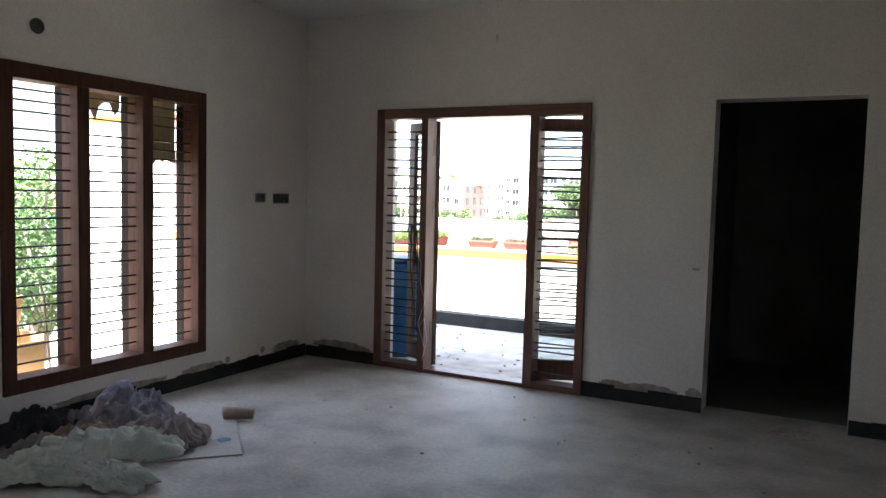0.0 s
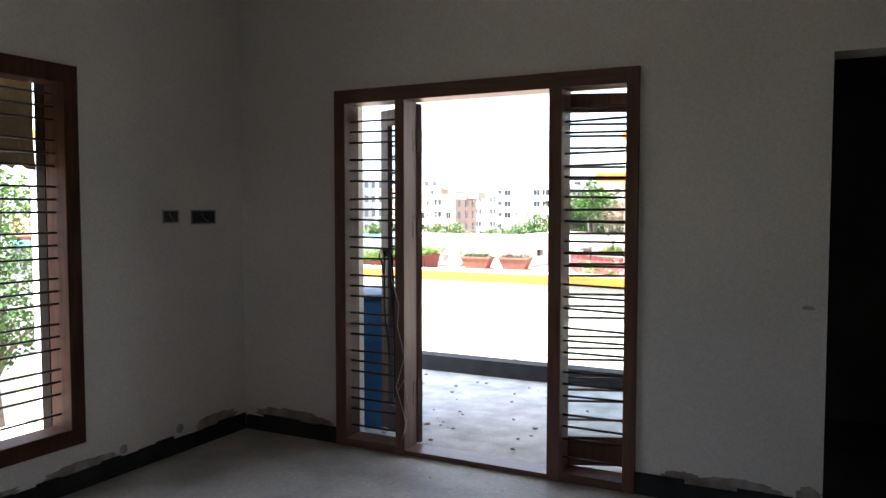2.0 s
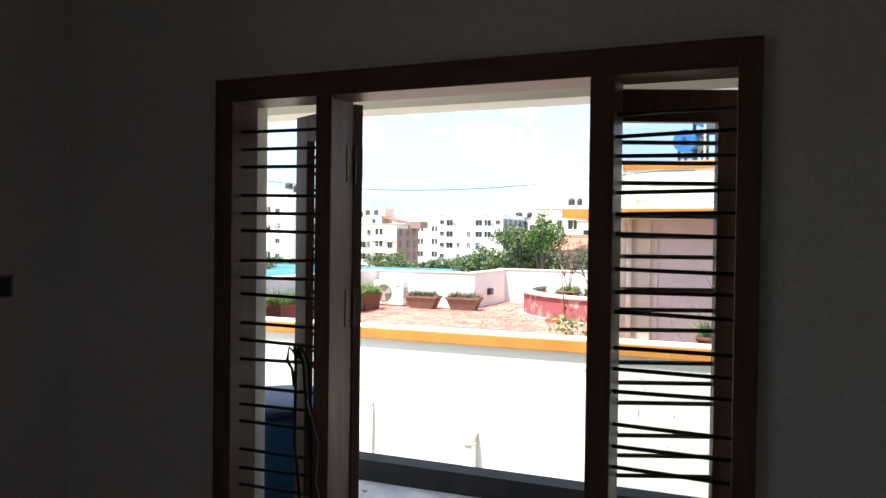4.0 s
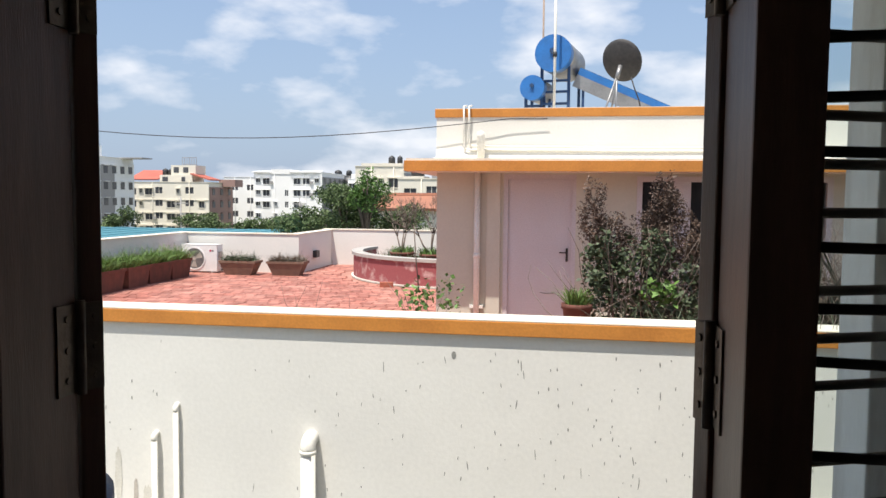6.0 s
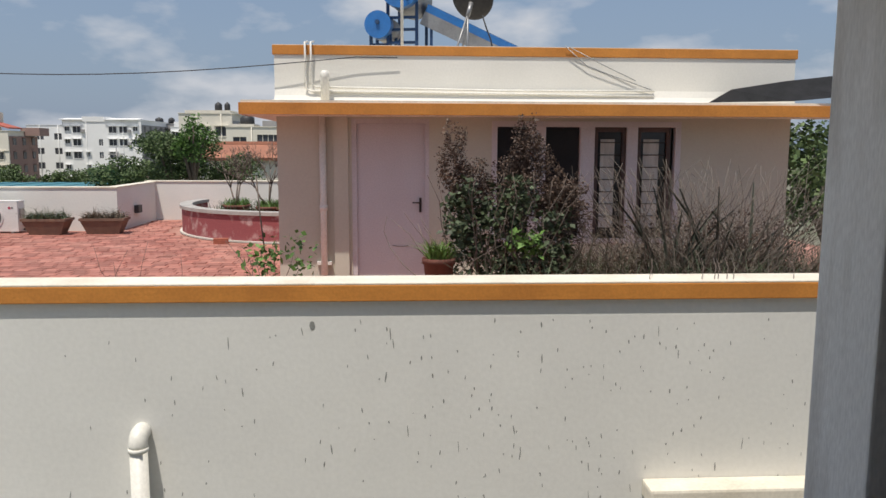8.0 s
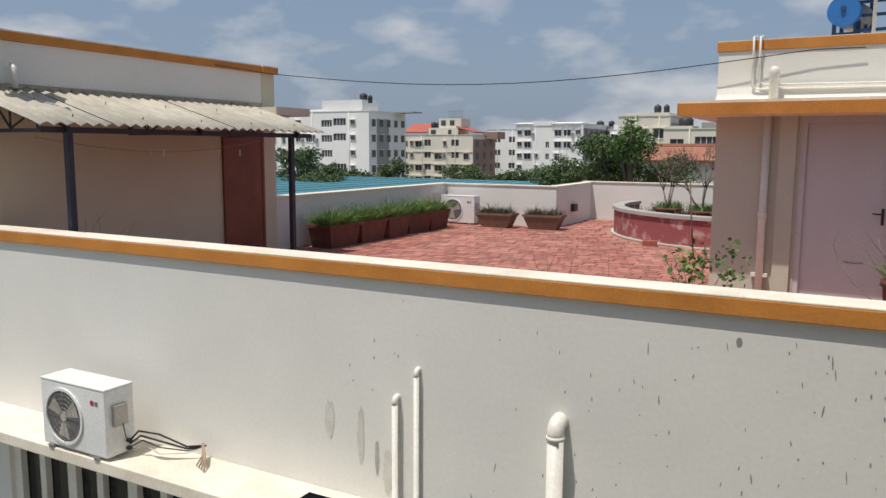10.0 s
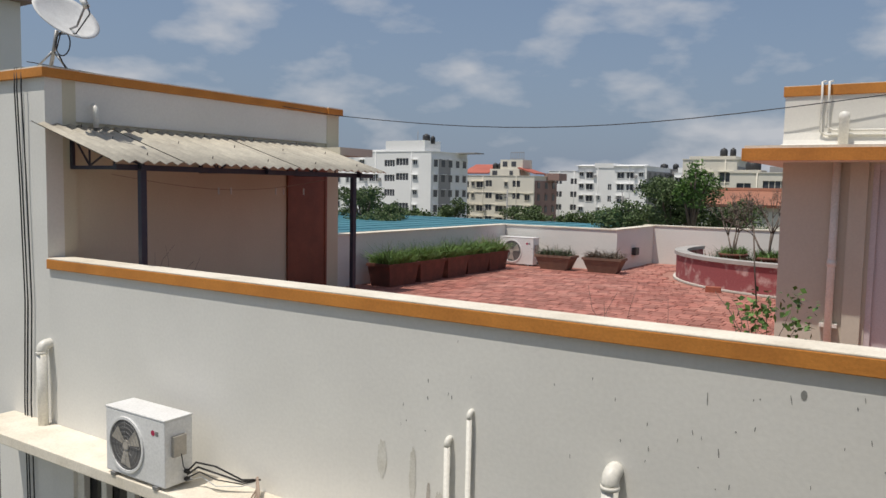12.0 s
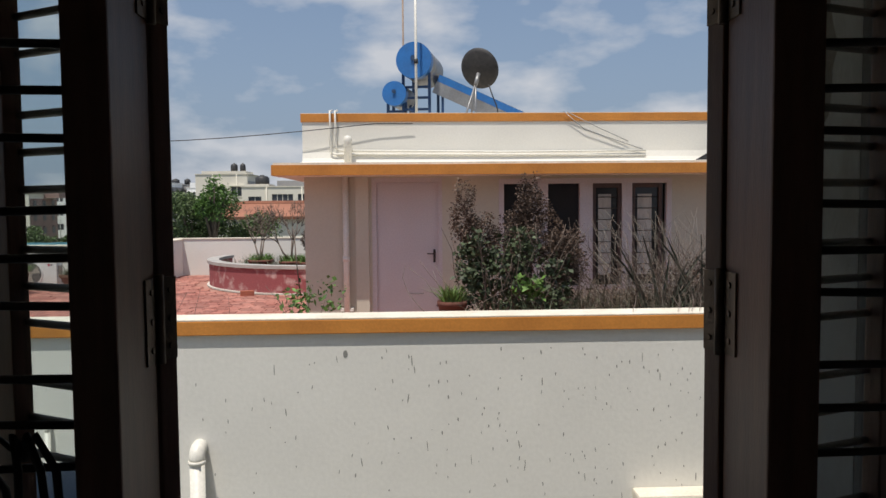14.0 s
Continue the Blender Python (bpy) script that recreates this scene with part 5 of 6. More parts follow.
tank((-0.9, 15.9, 3.66), 0.27, 1.1, -12, 0, "blue capped solar hot water tank on a steel stand")
tank((-1.2, 16.0, 3.18), 0.185, 0.7, -12, 0, "small blue capped water tank on a steel stand")
sc = thing("solar_collector", (-0.52, 16.4, RZ), "blue edged solar collector panel sloping down from the tank", "solar panel")
part("panel_edge", moved(box(0, 1.5, -0.03, 1.1, -0.06, 0.06), pose(0, 0, 1.05, 0, 24, 0)), M_BLUE, sc, "blue painted rim")
part("absorber", moved(box(0.03, 1.47, 0.0, 1.07, 0.061, 0.068), pose(0, 0, 1.05, 0, 24, 0)), M_WINDARK, sc)
part("panel_side", moved(box(0.0, 1.47, -0.036, -0.031, -0.24, -0.05), pose(0, 0, 1.05, 0, 24, 0)), M_GREY, sc, "grey side sheet")
part("prop", boxes((0.05, 0.09, 0, 0.04, 0, 0.9), (1.3, 1.34, 0, 0.04, 0, 0.4), (0.75, 0.79, 0, 0.04, 0, 0.6)), M_STEELB, sc)
for x, y, h in ((-0.87, 15.7, 2.6), (-1.06, 16.3, 2.4)):
    pm = thing("mast", (x, y, RZ), "thin pale pipe mast on the roof", "mast", "roof masts")
    part("mast_tube", tube([(0, 0, 0), (0, 0, h)], 0.02 if x > -1 else 0.014, 8), M_PVC if x > -1 else M_CLT, pm)
    part("coupling", tube([(0, 0, 1.15), (0, 0, 1.22)], 0.032, 8), M_DARK, pm)
d2 = thing("satellite_dish", (-0.06, 15.5, RZ), "dark grey satellite dish seen from behind on tripod legs", "satellite dish", "satellite dishes")
part("bowl", moved(dish_bowl(0.3, 0.06), pose(0.1, 0.1, 1.05, -68, 0, -32)), M_DISH, d2)
part("mount", tube([(0.1, 0.05, 0.98), (0.05, -0.02, 0.8)], 0.03, 8), M_GREY, d2)
for p in ((-0.22, -0.15, 0.0), (0.05, 0.0, 0.0), (-0.05, 0.3, 0.0)):
    part("leg", tube([p, (0.05, -0.02, 0.82)], 0.015, 6), M_GREY, d2)
part("cable", tube([(0.25, 0.05, 0.82), (0.3, 0.0, 0.65), (0.36, 0.0, 0.5), (0.4, 0, 0.3)], 0.01, 5), M_DARK, d2)


# ---- plants on the terrace ----
ORIGIN = Vector((-0.1, 0.1, 0))
def leaf_cloud(n, centre, size, leaf, seed, flat=0.6):
    """Many small folded leaves inside an uneven envelope."""
    rng = random.Random(seed)
    vs, fs = [], []
    c = Vector(centre)
    off = Vector((seed * 2.1, seed, 0))
    while len(fs) < n * 2:
        p = Vector((rng.uniform(-1, 1), rng.uniform(-1, 1), rng.uniform(-1, 1)))
        lim = 0.72 + 0.55 * noise.noise(p.normalized() * 1.9 + off)
        if p.length > lim or p.length < lim * 0.15:
            continue
        if noise.noise(p * 3.2 + off) < -0.12:
            continue
        q = c + Vector((p.x * size[0], p.y * size[1], p.z * size[2]))
        u = Vector((rng.gauss(0, 1), rng.gauss(0, 1), rng.gauss(0, flat))).normalized()
        w = u.orthogonal().normalized()
        w = Matrix.Rotation(rng.uniform(0, 6.28), 3, u) @ w
        L = leaf * rng.uniform(0.6, 1.4)
        k = len(vs)
        vs += [q, q + u * L * 0.5 + w * L * 0.32, q + u * L, q + u * L * 0.5 - w * L * 0.32 + Vector((0, 0, 0.1 * L))]
        fs += [(k, k + 1, k + 2), (k, k + 2, k + 3)]
    return vs, fs


def join_clouds(clouds):
    V, F = [], []
    for vs, fs in clouds:
        k = len(V)
        V += vs
        F += [tuple(i + k for i in f) for f in fs]
    return V, F


def foliage(name, parent, clouds, material, label=""):
    V, F = join_clouds(clouds)
    ob = new(name, raw(name, V, F, material))
    ob.parent = parent
    return tagged(ob, label)


def stems(rng, n, spread, h, r, start=(0, 0, 0), wander=0.06, steps=6):
    bm = bmesh.new()
    for i in range(n):
        p = Vector(start) + Vector((rng.uniform(-spread, spread) * 0.4, rng.uniform(-spread, spread) * 0.4, 0))
        a = rng.uniform(0, 6.28)
        out = rng.uniform(0.1, 1.0) * spread
        pts = [p]
        hh = h * rng.uniform(0.6, 1.0)
        for k in range(steps):
            p = p + Vector((math.cos(a) * out / steps + rng.gauss(0, wander), math.sin(a) * out / steps + rng.gauss(0, wander), hh / steps))
            pts.append(p)
        tube(pts, r, 5, True, r * 0.35, bm)
    return bm


bush = thing("withered_bush", (0.34, 12.6, TZ), "large half-withered bush, brown above and green below", "bush")
rng = random.Random(90)
tagged(part("branchwork", stems(rng, 70, 0.75, 1.6, 0.008, (-0.2, 0, 0)), M_TWIG, bush), kind="stuff")
tagged(part("bare_branch", stems(random.Random(97), 14, 0.55, 0.95, 0.007, (-0.75, -0.25, 0.1), 0.09), M_STRAWB, bush, "pale bare branches"), kind="stuff")
foliage("dry_foliage", bush, [leaf_cloud(2400, (-0.74, 0, 1.58), (0.17, 0.17, 0.5), 0.025, 1), leaf_cloud(4200, (-0.52, 0, 1.3), (0.33, 0.28, 0.4), 0.025, 2), leaf_cloud(2200, (-0.02, 0, 1.66), (0.2, 0.18, 0.46), 0.025, 3), leaf_cloud(6500, (0.06, 0, 1.36), (0.42, 0.32, 0.52), 0.025, 4), leaf_cloud(4200, (0.36, 0, 1.14), (0.36, 0.3, 0.42), 0.025, 9), leaf_cloud(2600, (0.1, 0.1, 0.7), (0.65, 0.35, 0.5), 0.03, 14)], M_BROWNL, "withered brown foliage")
foliage("green_foliage", bush, [leaf_cloud(900, (-0.62, -0.25, 1.05), (0.34, 0.26, 0.42), 0.06, 5), leaf_cloud(900, (-0.4, -0.3, 0.65), (0.6, 0.3, 0.5), 0.065, 6), leaf_cloud(420, (-0.2, -0.35, 1.2), (0.3, 0.15, 0.36), 0.06, 7), leaf_cloud(420, (0.2, -0.35, 0.8), (0.22, 0.2, 0.5), 0.065, 10)], M_GREEND, "dusty green leaves")
foliage("fresh_growth", bush, [leaf_cloud(110, (-0.1, -0.5, 0.85), (0.2, 0.08, 0.16), 0.08, 8)], M_GREENB, "fresh green leaves")

thicket = thing("dry_thicket", (2.15, 12.7, TZ), "tangled thicket of dry weeds and grass stalks", "weeds")
rng = random.Random(91)
bm = stems(rng, 230, 1.7, 1.55, 0.005, wander=0.085)
tagged(part("dry_growth", bm, M_TWIG, thicket), kind="stuff")
tagged(part("pale_stalk_growth", stems(random.Random(98), 150, 1.5, 1.65, 0.0042, (0, -0.5, 0), 0.1), M_STRAWB, thicket, "pale bleached stalks"), kind="stuff")
vs, fs = blades(3600, 1.7, 0.6, 0.35, 1.2, 0.0045, 0.8, 92)
g = tagged(new("straw", raw("straw", vs, fs, M_STRAW)), "dry straw blades", kind="stuff")
g.parent = thicket
vs, fs = blades(1400, 1.7, 0.6, 0.25, 0.95, 0.008, 0.4, 93)
g = tagged(new("grass_blades", raw("grass_blades", vs, fs, M_GREEND)), "green grass blades", kind="stuff")
g.parent = thicket
foliage("withered_leaves", thicket, [leaf_cloud(1600, (0.0, 0, 0.7), (1.5, 0.5, 0.5), 0.035, 11), leaf_cloud(900, (0.5, 0, 0.85), (0.9, 0.4, 0.35), 0.03, 12)], M_BROWNL)
ag = thing("spiky_plant", (2.05, 12.35, TZ), "grey-green spiky plant with broad upright blades", "plant")
rng = random.Random(94)
for i in range(33):
    a, L = rng.uniform(0, 6.28), rng.uniform(0.6, 1.4)
    lean = rng.uniform(0.2, 1.1)
    w = rng.uniform(0.018, 0.034)
    bx0 = (-0.35, 0.1, 0.5)[i % 3] + rng.uniform(-0.08, 0.08)
    bm = bmesh.new()
    prev = None
    for k in range(7):
        s = k / 6
        c = Vector((bx0 + math.cos(a) * lean * s * s * L * 0.7, math.sin(a) * lean * s * s * 0.4, s * L))
        ww = w * (1 - s ** 3) + 0.002
        row = [bm.verts.new(c + Vector((-ww, 0, 0.01))), bm.verts.new(c + Vector((0, 0.02, 0))), bm.verts.new(c + Vector((ww, 0, 0.01)))]
        if prev:
            for j in (0, 1):
                bm.faces.new((prev[j], prev[j + 1], row[j + 1], row[j]))
        prev = row
    part("blade", bm, M_AGAVE, ag)
vs, fs = blades(1300, 2.3, 0.25, 0.1, 0.62, 0.005, 0.5, 95)
g = tagged(new("parapet_grass", raw("parapet_grass", vs, fs, M_GREEND)), "strip of green grass behind the terrace parapet", "grass", kind="stuff")
g.location = (1.9, 11.0, 0.12)
tr = thing("planting_trough", (2.0, 10.9, TZ), "long low brick planting trough behind the parapet", "planter")
part("trough_body", boxes((-2.4, 2.4, -0.3, -0.24, 0, 0.36), (-2.4, 2.4, 0.24, 0.3, 0, 0.36), (-2.4, -2.34, -0.24, 0.24, 0, 0.36), (2.34, 2.4, -0.24, 0.24, 0, 0.36)), M_POTG, tr)
part("soil", box(-2.34, 2.34, -0.24, 0.24, 0.2, 0.335), M_SOIL, tr)
for i, (x, y, s, hh) in enumerate(((-0.56, 12.2, 0.15, 0.42), (-0.5, 11.6, 0.15, 0.3))):
    t = thing("clay_pot", (x, y, TZ + (0.28 if i == 0 else 0.12)), "round clay pot with tufts of grass", "plant pot", "clay pots by the door")
    part("pot", lathe([(s * 0.7, -0.28 if i == 0 else -0.12), (s * 0.72, 0.0), (s * 0.95, hh - 0.05), (s * 1.05, hh - 0.05), (s * 1.05, hh), (s * 0.9, hh), (s * 0.88, hh - 0.05)], 20), M_POTC, t)
    part("soil", lathe([(s * 0.89, hh - 0.08), (s * 0.89, hh - 0.045)], 16), M_SOIL, t)
    vs, fs = blades(300, s * 0.6, s * 0.6, 0.08, 0.26, 0.006, 0.6, 100 + i, hh - 0.05)
    g = new("grass", raw("grass", vs, fs, M_GRASS))
    g.parent = t
wd = thing("leafy_weed", (-1.95, 11.2, TZ), "leafy green weed with yellowing leaves behind the parapet", "plant")
rng = random.Random(96)
part("stems", stems(rng, 9, 0.35, 1.0, 0.006), M_TWIG, wd)
part("seed_stalk", tube([(-0.05, 0, 0.9), (-0.08, 0, 1.2), (-0.1, 0, 1.5)], 0.006, 5), M_TWIG, wd)
foliage("leaves", wd, [leaf_cloud(110, (-0.05, 0, 0.85), (0.22, 0.18, 0.26), 0.055, 21), leaf_cloud(70, (0.22, 0, 0.88), (0.18, 0.15, 0.24), 0.05, 22)], M_GREENB)
for x, y, seed in ((-2.85, 10.6, 5), (-8.0, 10.55, 6)):
    w = thing("dry_weed", (x, y, TZ), "small bare dry weed behind the parapet", "weed", "dry weeds")
    rng = random.Random(seed)
    part("branchwork", stems(rng, 10, 0.35, 1.05, 0.004, wander=0.06), M_TWIG, w)

tend = thing("trailing_weed", (0.75, NY - 0.05, 0.67), "dry weed stems trailing over the parapet coping", "weed")
rng = random.Random(33)
for i in range(7):
    x = rng.uniform(-0.5, 1.1)
    ln = rng.uniform(0.25, 0.75)
    part("stem", tube([(x + 0.12, 0.3, 0.08), (x + 0.05, 0.08, 0.05), (x, -0.02, 0.0), (x + rng.uniform(-0.05, 0.05), -0.03, -ln * 0.35), (x + rng.uniform(-0.12, 0.12), -0.01, -ln * 0.7), (x + rng.uniform(-0.16, 0.16), -0.01, -ln)], 0.0022, 5), M_TWIG, tend)

# ---- town beyond ----
ORIGIN = Vector((0, 0, 0))
setting("ground", box(-900, 900, -600, 1500, GZ - 1, GZ), M_GROUND, "dusty town ground with scrub reaching the horizon", "ground")
setting("road", box(-40, 40, 5.55, 9.98, GZ, GZ + 0.01), M_LANE, "grey concrete lane between the buildings", "road")


def block(name, at, w, d, top, storeys, cols, material, label, rz=0, side_cols=3, side_material=None, bays=(), side_panel=(), courses=False, parapet=0.9):
    """A flat-roofed house block with recessed openings, hoods and parapet. Its front faces -y.
    bays: (centre, width, kind) along the front; h a hooded window, w a plain one, s a small one, b a railed balcony."""
    t = thing(name, (at[0], at[1], GZ), label, "building", "far buildings", rz=rz)
    H = top + 0.3 - GZ
    sh = (H - parapet) / storeys
    # side_material colours the right side wall apart from the front, darker on some blocks
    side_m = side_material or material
    vr = random.Random(int(abs(at[0]) * 7 + at[1]))
    bays = bays or [((c + 0.5) * w / cols, vr.choice((1.3, 1.5, 1.8, 0.75)), vr.choice("hhw")) for c in range(cols)]
    part("wall", box(0, w, 0.25, d, 0, H - parapet), material, t)
    part("side_wall", box(w, w + 0.15, 0.3, d, 0, H - parapet), side_m, t)
    part("roof_parapet", boxes((0, w, 0.0, 0.25, H - parapet, H), (0, w, d - 0.25, d, H - parapet, H), (0, 0.25, 0.25, d - 0.25, H - parapet, H), (w - 0.25, w, 0.25, d - 0.25, H - parapet, H)), material, t)
    part("coping", boxes((-0.08, w + 0.08, -0.1, 0.3, H + 0.002, H + 0.1), (w - 0.3, w + 0.2, 0.3, d, H + 0.002, H + 0.1)), material, t)
    facade = []
    for s in range(storeys):
        z = s * sh
        for cx, ww, kind in bays:
            if vr.random() < 0.05:
                continue
            z0, z1 = {"b": (z + 0.35, z + 2.5), "s": (z + 1.35, z + 2.15)}.get(kind, (z + 0.95, z + 2.2))
            facade.append((cx - ww / 2, cx + ww / 2, z0, z1, kind))
    part("front", wall_with_holes("x", 0, w, 0, H - parapet, 0.0, 0.25, [f[:4] for f in facade]), material, t)
    for a, b, z0, z1, kind in facade:
        o = part("window", box(a, b, 0.16, 0.246, z0, z1), M_BWIN, t)
        for k in range(1, 4 if b - a > 2.0 else 2):
            x = a + (b - a) * k / (4 if b - a > 2.0 else 2)
            part("mullion", box(x - 0.035, x + 0.035, 0.1, 0.158, z0, z1), material, o)
        if kind == "b":
            part("balcony_rail", box(a, b, 0.02, 0.08, z0, z0 + 0.85), material, t)
        elif kind in "hs":
            part("window_hood", box(a - 0.2, b + 0.2, -0.5, -0.005, z1 + 0.06, z1 + 0.15), material, t)
            part("window_ledge", box(a - 0.1, b + 0.1, -0.1, -0.005, z0 - 0.12, z0 - 0.02), material, t)
        if kind == "h" and vr.random() < 0.25:
            part("cooler_box", box(b + 0.15, b + 0.85, -0.4, -0.01, z0 + 0.1, z0 + 0.65), M_BG, t)
    if courses:
        for s in range(1, storeys):
            part("string_course", box(-0.05, w + 0.05, -0.14, -0.006, s * sh - 0.12, s * sh), material, t)
    for f in (0.28, 0.74):
        part("down_pipe", tube([(w * f + 0.4, -0.08, 0.0), (w * f + 0.4, -0.08, H)], 0.07, 6), material, t)
    x1 = w + 0.15
    for p0, p1 in side_panel:
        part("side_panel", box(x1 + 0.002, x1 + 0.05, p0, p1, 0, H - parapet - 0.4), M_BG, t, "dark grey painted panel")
    for s in range(storeys):
        for c in range(side_cols):
            cy = (c + 0.5) * d / side_cols
            part("side_window", box(x1 + 0.051, x1 + 0.09, cy - 0.6, cy + 0.6, s * sh + 0.95, s * sh + 2.25), M_BWIN, t)
            part("side_hood", box(x1 + 0.055, x1 + 0.45, cy - 0.7, cy + 0.7, s * sh + 2.32, s * sh + 2.42), side_m, t)
    return t


def roof_box(t, x0, x1, y0, y1, z0, h, material, name="stair_head"):
    return part(name, box(x0, x1, y0, y1, z0 + 0.3 - GZ, z0 + 0.3 - GZ + h), material, t)


def roof_tank(t, x, y, z, r=0.6):
    part("roof_tank", lathe([(r, 0), (r, 1.1), (r * 0.7, 1.35), (r * 0.3, 1.4), (r * 0.3, 1.5)], 14, at=(x, y, z - GZ)), M_DARK, t, "black plastic water tank")


ORIGIN = Vector((-1.1, 0, 0))
bA = block("apartment_building", (-99.3, 125), 18.8, 13, 7.95, 5, 6, M_BW, "white five-storey apartment building with a grey side panel", side_cols=5, bays=((2.1, 1.2, "h"), (5.1, 2.1, "h"), (9.05, 2.5, "w"), (12.1, 2.9, "b"), (15.1, 0.9, "s")), side_panel=((2.4, 6.6),))
roof_box(bA, 7.6, 16.9, 0.6, 6, 7.6, 2.5, M_BW)
roof_box(bA, 2.0, 6.2, 3.0, 8, 7.6, 1.0, M_BW, "plant_room")
roof_tank(bA, 15.6, 3, 10.3, 0.75), roof_tank(bA, 17.1, 3, 9.9, 0.45)
part("aerial", tube([(14.25, 2.05, 10.3 - GZ), (14.25, 2.05, 12.3 - GZ)], 0.06, 6), M_BG, bA)
roof_box(bA, 17.5, 23, 9, 12.5, 7.95, 0.2, M_BG, "roof_canopy")
bB = block("apartment_building", (-88.9, 150), 17.6, 11, 3.95, 4, 6, M_BC, "cream four-storey apartment building with red roofs", side_cols=3, side_material=M_BP, bays=((1.2, 1.0, "w"), (2.7, 0.6, "s"), (4.5, 1.7, "h"), (6.7, 1.6, "b"), (9.3, 1.7, "h"), (10.9, 0.6, "s"), (13.4, 1.8, "b"), (16.0, 1.1, "h")), courses=True)
roof_box(bB, 6.4, 13.6, 1, 6, 3.6, 1.9, M_BC)
for a, c in ((7.0, 8.2), (11.2, 12.0)):
    part("stair_window", box(a, c, 0.94, 0.998, 4.5 - GZ, 5.4 - GZ), M_BWIN, bB)
roof_box(bB, 8.6, 14.0, 1.6, 6, 5.5, 2.0, M_BC, "tank_room")
for a, c in ((9.2, 10.3), (11.3, 12.4)):
    part("tank_room_window", box(a, c, 1.54, 1.598, 6.3 - GZ, 7.4 - GZ), M_BWIN, bB)
part("red_roof", moved(box(-0.5, 6.2, 0, 6.5, 0, 0.25), pose(0, 0.6, 4.7 - GZ, 18, 0, 0)), M_ROOFR, bB, "sloping red sheet roof")
part("red_roof", moved(box(0, 4.4, 0, 5, 0, 0.25), pose(13.4, 0.3, 5.9 - GZ, 0, 16, 0)), M_ROOFR, bB, "sloping red sheet roof")
part("roof_frame", boxes((11, 14.2, 1.7, 1.8, 7.9 - GZ, 8.0 - GZ), (11, 14.2, 1.7, 1.8, 9.3 - GZ, 9.4 - GZ), *[(11 + i * 0.52, 11.06 + i * 0.52, 1.7, 1.8, 7.8 - GZ, 9.3 - GZ) for i in range(7)]), M_BG, bB)
roof_tank(bB, 6.6, 3, 5.7, 0.6), roof_tank(bB, 7.9, 3, 5.7, 0.6)
roof_box(bB, 17.0, 20.5, 6, 10, 3.2, 1.5, M_BP, "rear_storey")
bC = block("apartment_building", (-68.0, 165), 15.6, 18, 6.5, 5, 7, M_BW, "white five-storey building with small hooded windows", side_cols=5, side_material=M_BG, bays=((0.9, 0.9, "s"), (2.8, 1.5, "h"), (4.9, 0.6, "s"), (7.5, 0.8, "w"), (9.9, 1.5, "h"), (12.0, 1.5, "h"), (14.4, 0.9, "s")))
roof_box(bC, 4.0, 8.4, -0.15, 6, 6.2, 1.0, M_BW)
for a, c in ((-0.4, 4.0), (8.4, 15.0)):
    part("pitched_hood", moved(box(a, c, -0.5, 3.5, 0, 0.15), pose(0, 0, 6.85 - GZ, 5, 0, 0)), M_BW, bC)
bC2 = block("low_wing", (-76, 167), 8.0, 15, 5.5, 4, 3, M_BW, "white lower wing beside the apartment building", side_cols=2, bays=((2.6, 1.5, "w"), (6.2, 1.5, "w")))
bC3 = block("apartment_building", (-56.0, 182), 6, 14, 6.3, 5, 3, M_BG, "grey building with rooftop tanks", side_cols=3)
roof_tank(bC3, 1.5, 2, 6.6, 0.9), roof_tank(bC3, 4.2, 2, 6.6, 0.7)
bC4 = block("apartment_building", (-49.5, 175), 6, 12, 5.4, 5, 3, M_BW, "pale narrow building with a roof tank", side_cols=3)
roof_box(bC4, 0.5, 3.5, 1, 5, 5.0, 1.6, M_BW)
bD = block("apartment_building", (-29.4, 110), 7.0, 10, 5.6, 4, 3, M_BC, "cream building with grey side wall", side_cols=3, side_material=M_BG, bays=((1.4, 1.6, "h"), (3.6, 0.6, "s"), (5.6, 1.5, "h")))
roof_box(bD, 0.6, 6.6, 1, 6, 5.2, 0.9, M_BC)
roof_tank(bD, 4.6, 3, 6.1, 0.5), roof_tank(bD, 5.8, 3, 6.1, 0.4)
bE = block("apartment_building", (-21.0, 100), 9.5, 10, 3.6, 4, 3, M_BC, "cream unfinished building with a dark roof tank", side_cols=3, bays=((1.6, 1.6, "w"), (5.0, 2.6, "b"), (8.0, 2.2, "b")), courses=True)
roof_box(bE, 0.5, 3.2, 1, 5, 3.0, 1.0, M_BC)
roof_tank(bE, 2.0, 3, 4.0, 0.9)
roof_box(bE, 4.2, 9.5, 1, 8, 3.0, 1.4, M_BG, "bare_frame_storey")
bF = block("apartment_building", (-118, 140), 12, 12, 7.5, 5, 4, M_BW, "white apartment building far off", side_cols=3)
bG = block("apartment_building", (6, 60), 12, 10, 2.3, 3, 4, M_BW, "white house with a red tiled roof", side_cols=3)
part("red_roof", moved(box(-0.5, 12.5, -0.5, 5.5, 0, 0.3), pose(0, 0, 2.2 - GZ, 16, 0, 0)), M_ROOFR, bG, "sloping red roof")
bH = block("apartment_building", (-62, 34), 12, 10, -1.0, 2, 4, M_PINK, "pink painted low house among trees", side_cols=3, rz=60)
part("red_roof", moved(box(-0.4, 12.4, -0.4, 5.5, 0, 0.25), pose(0, 0, -1.0 - GZ, 16, 0, 0)), M_ROOFR, bH, "sloping red roof")
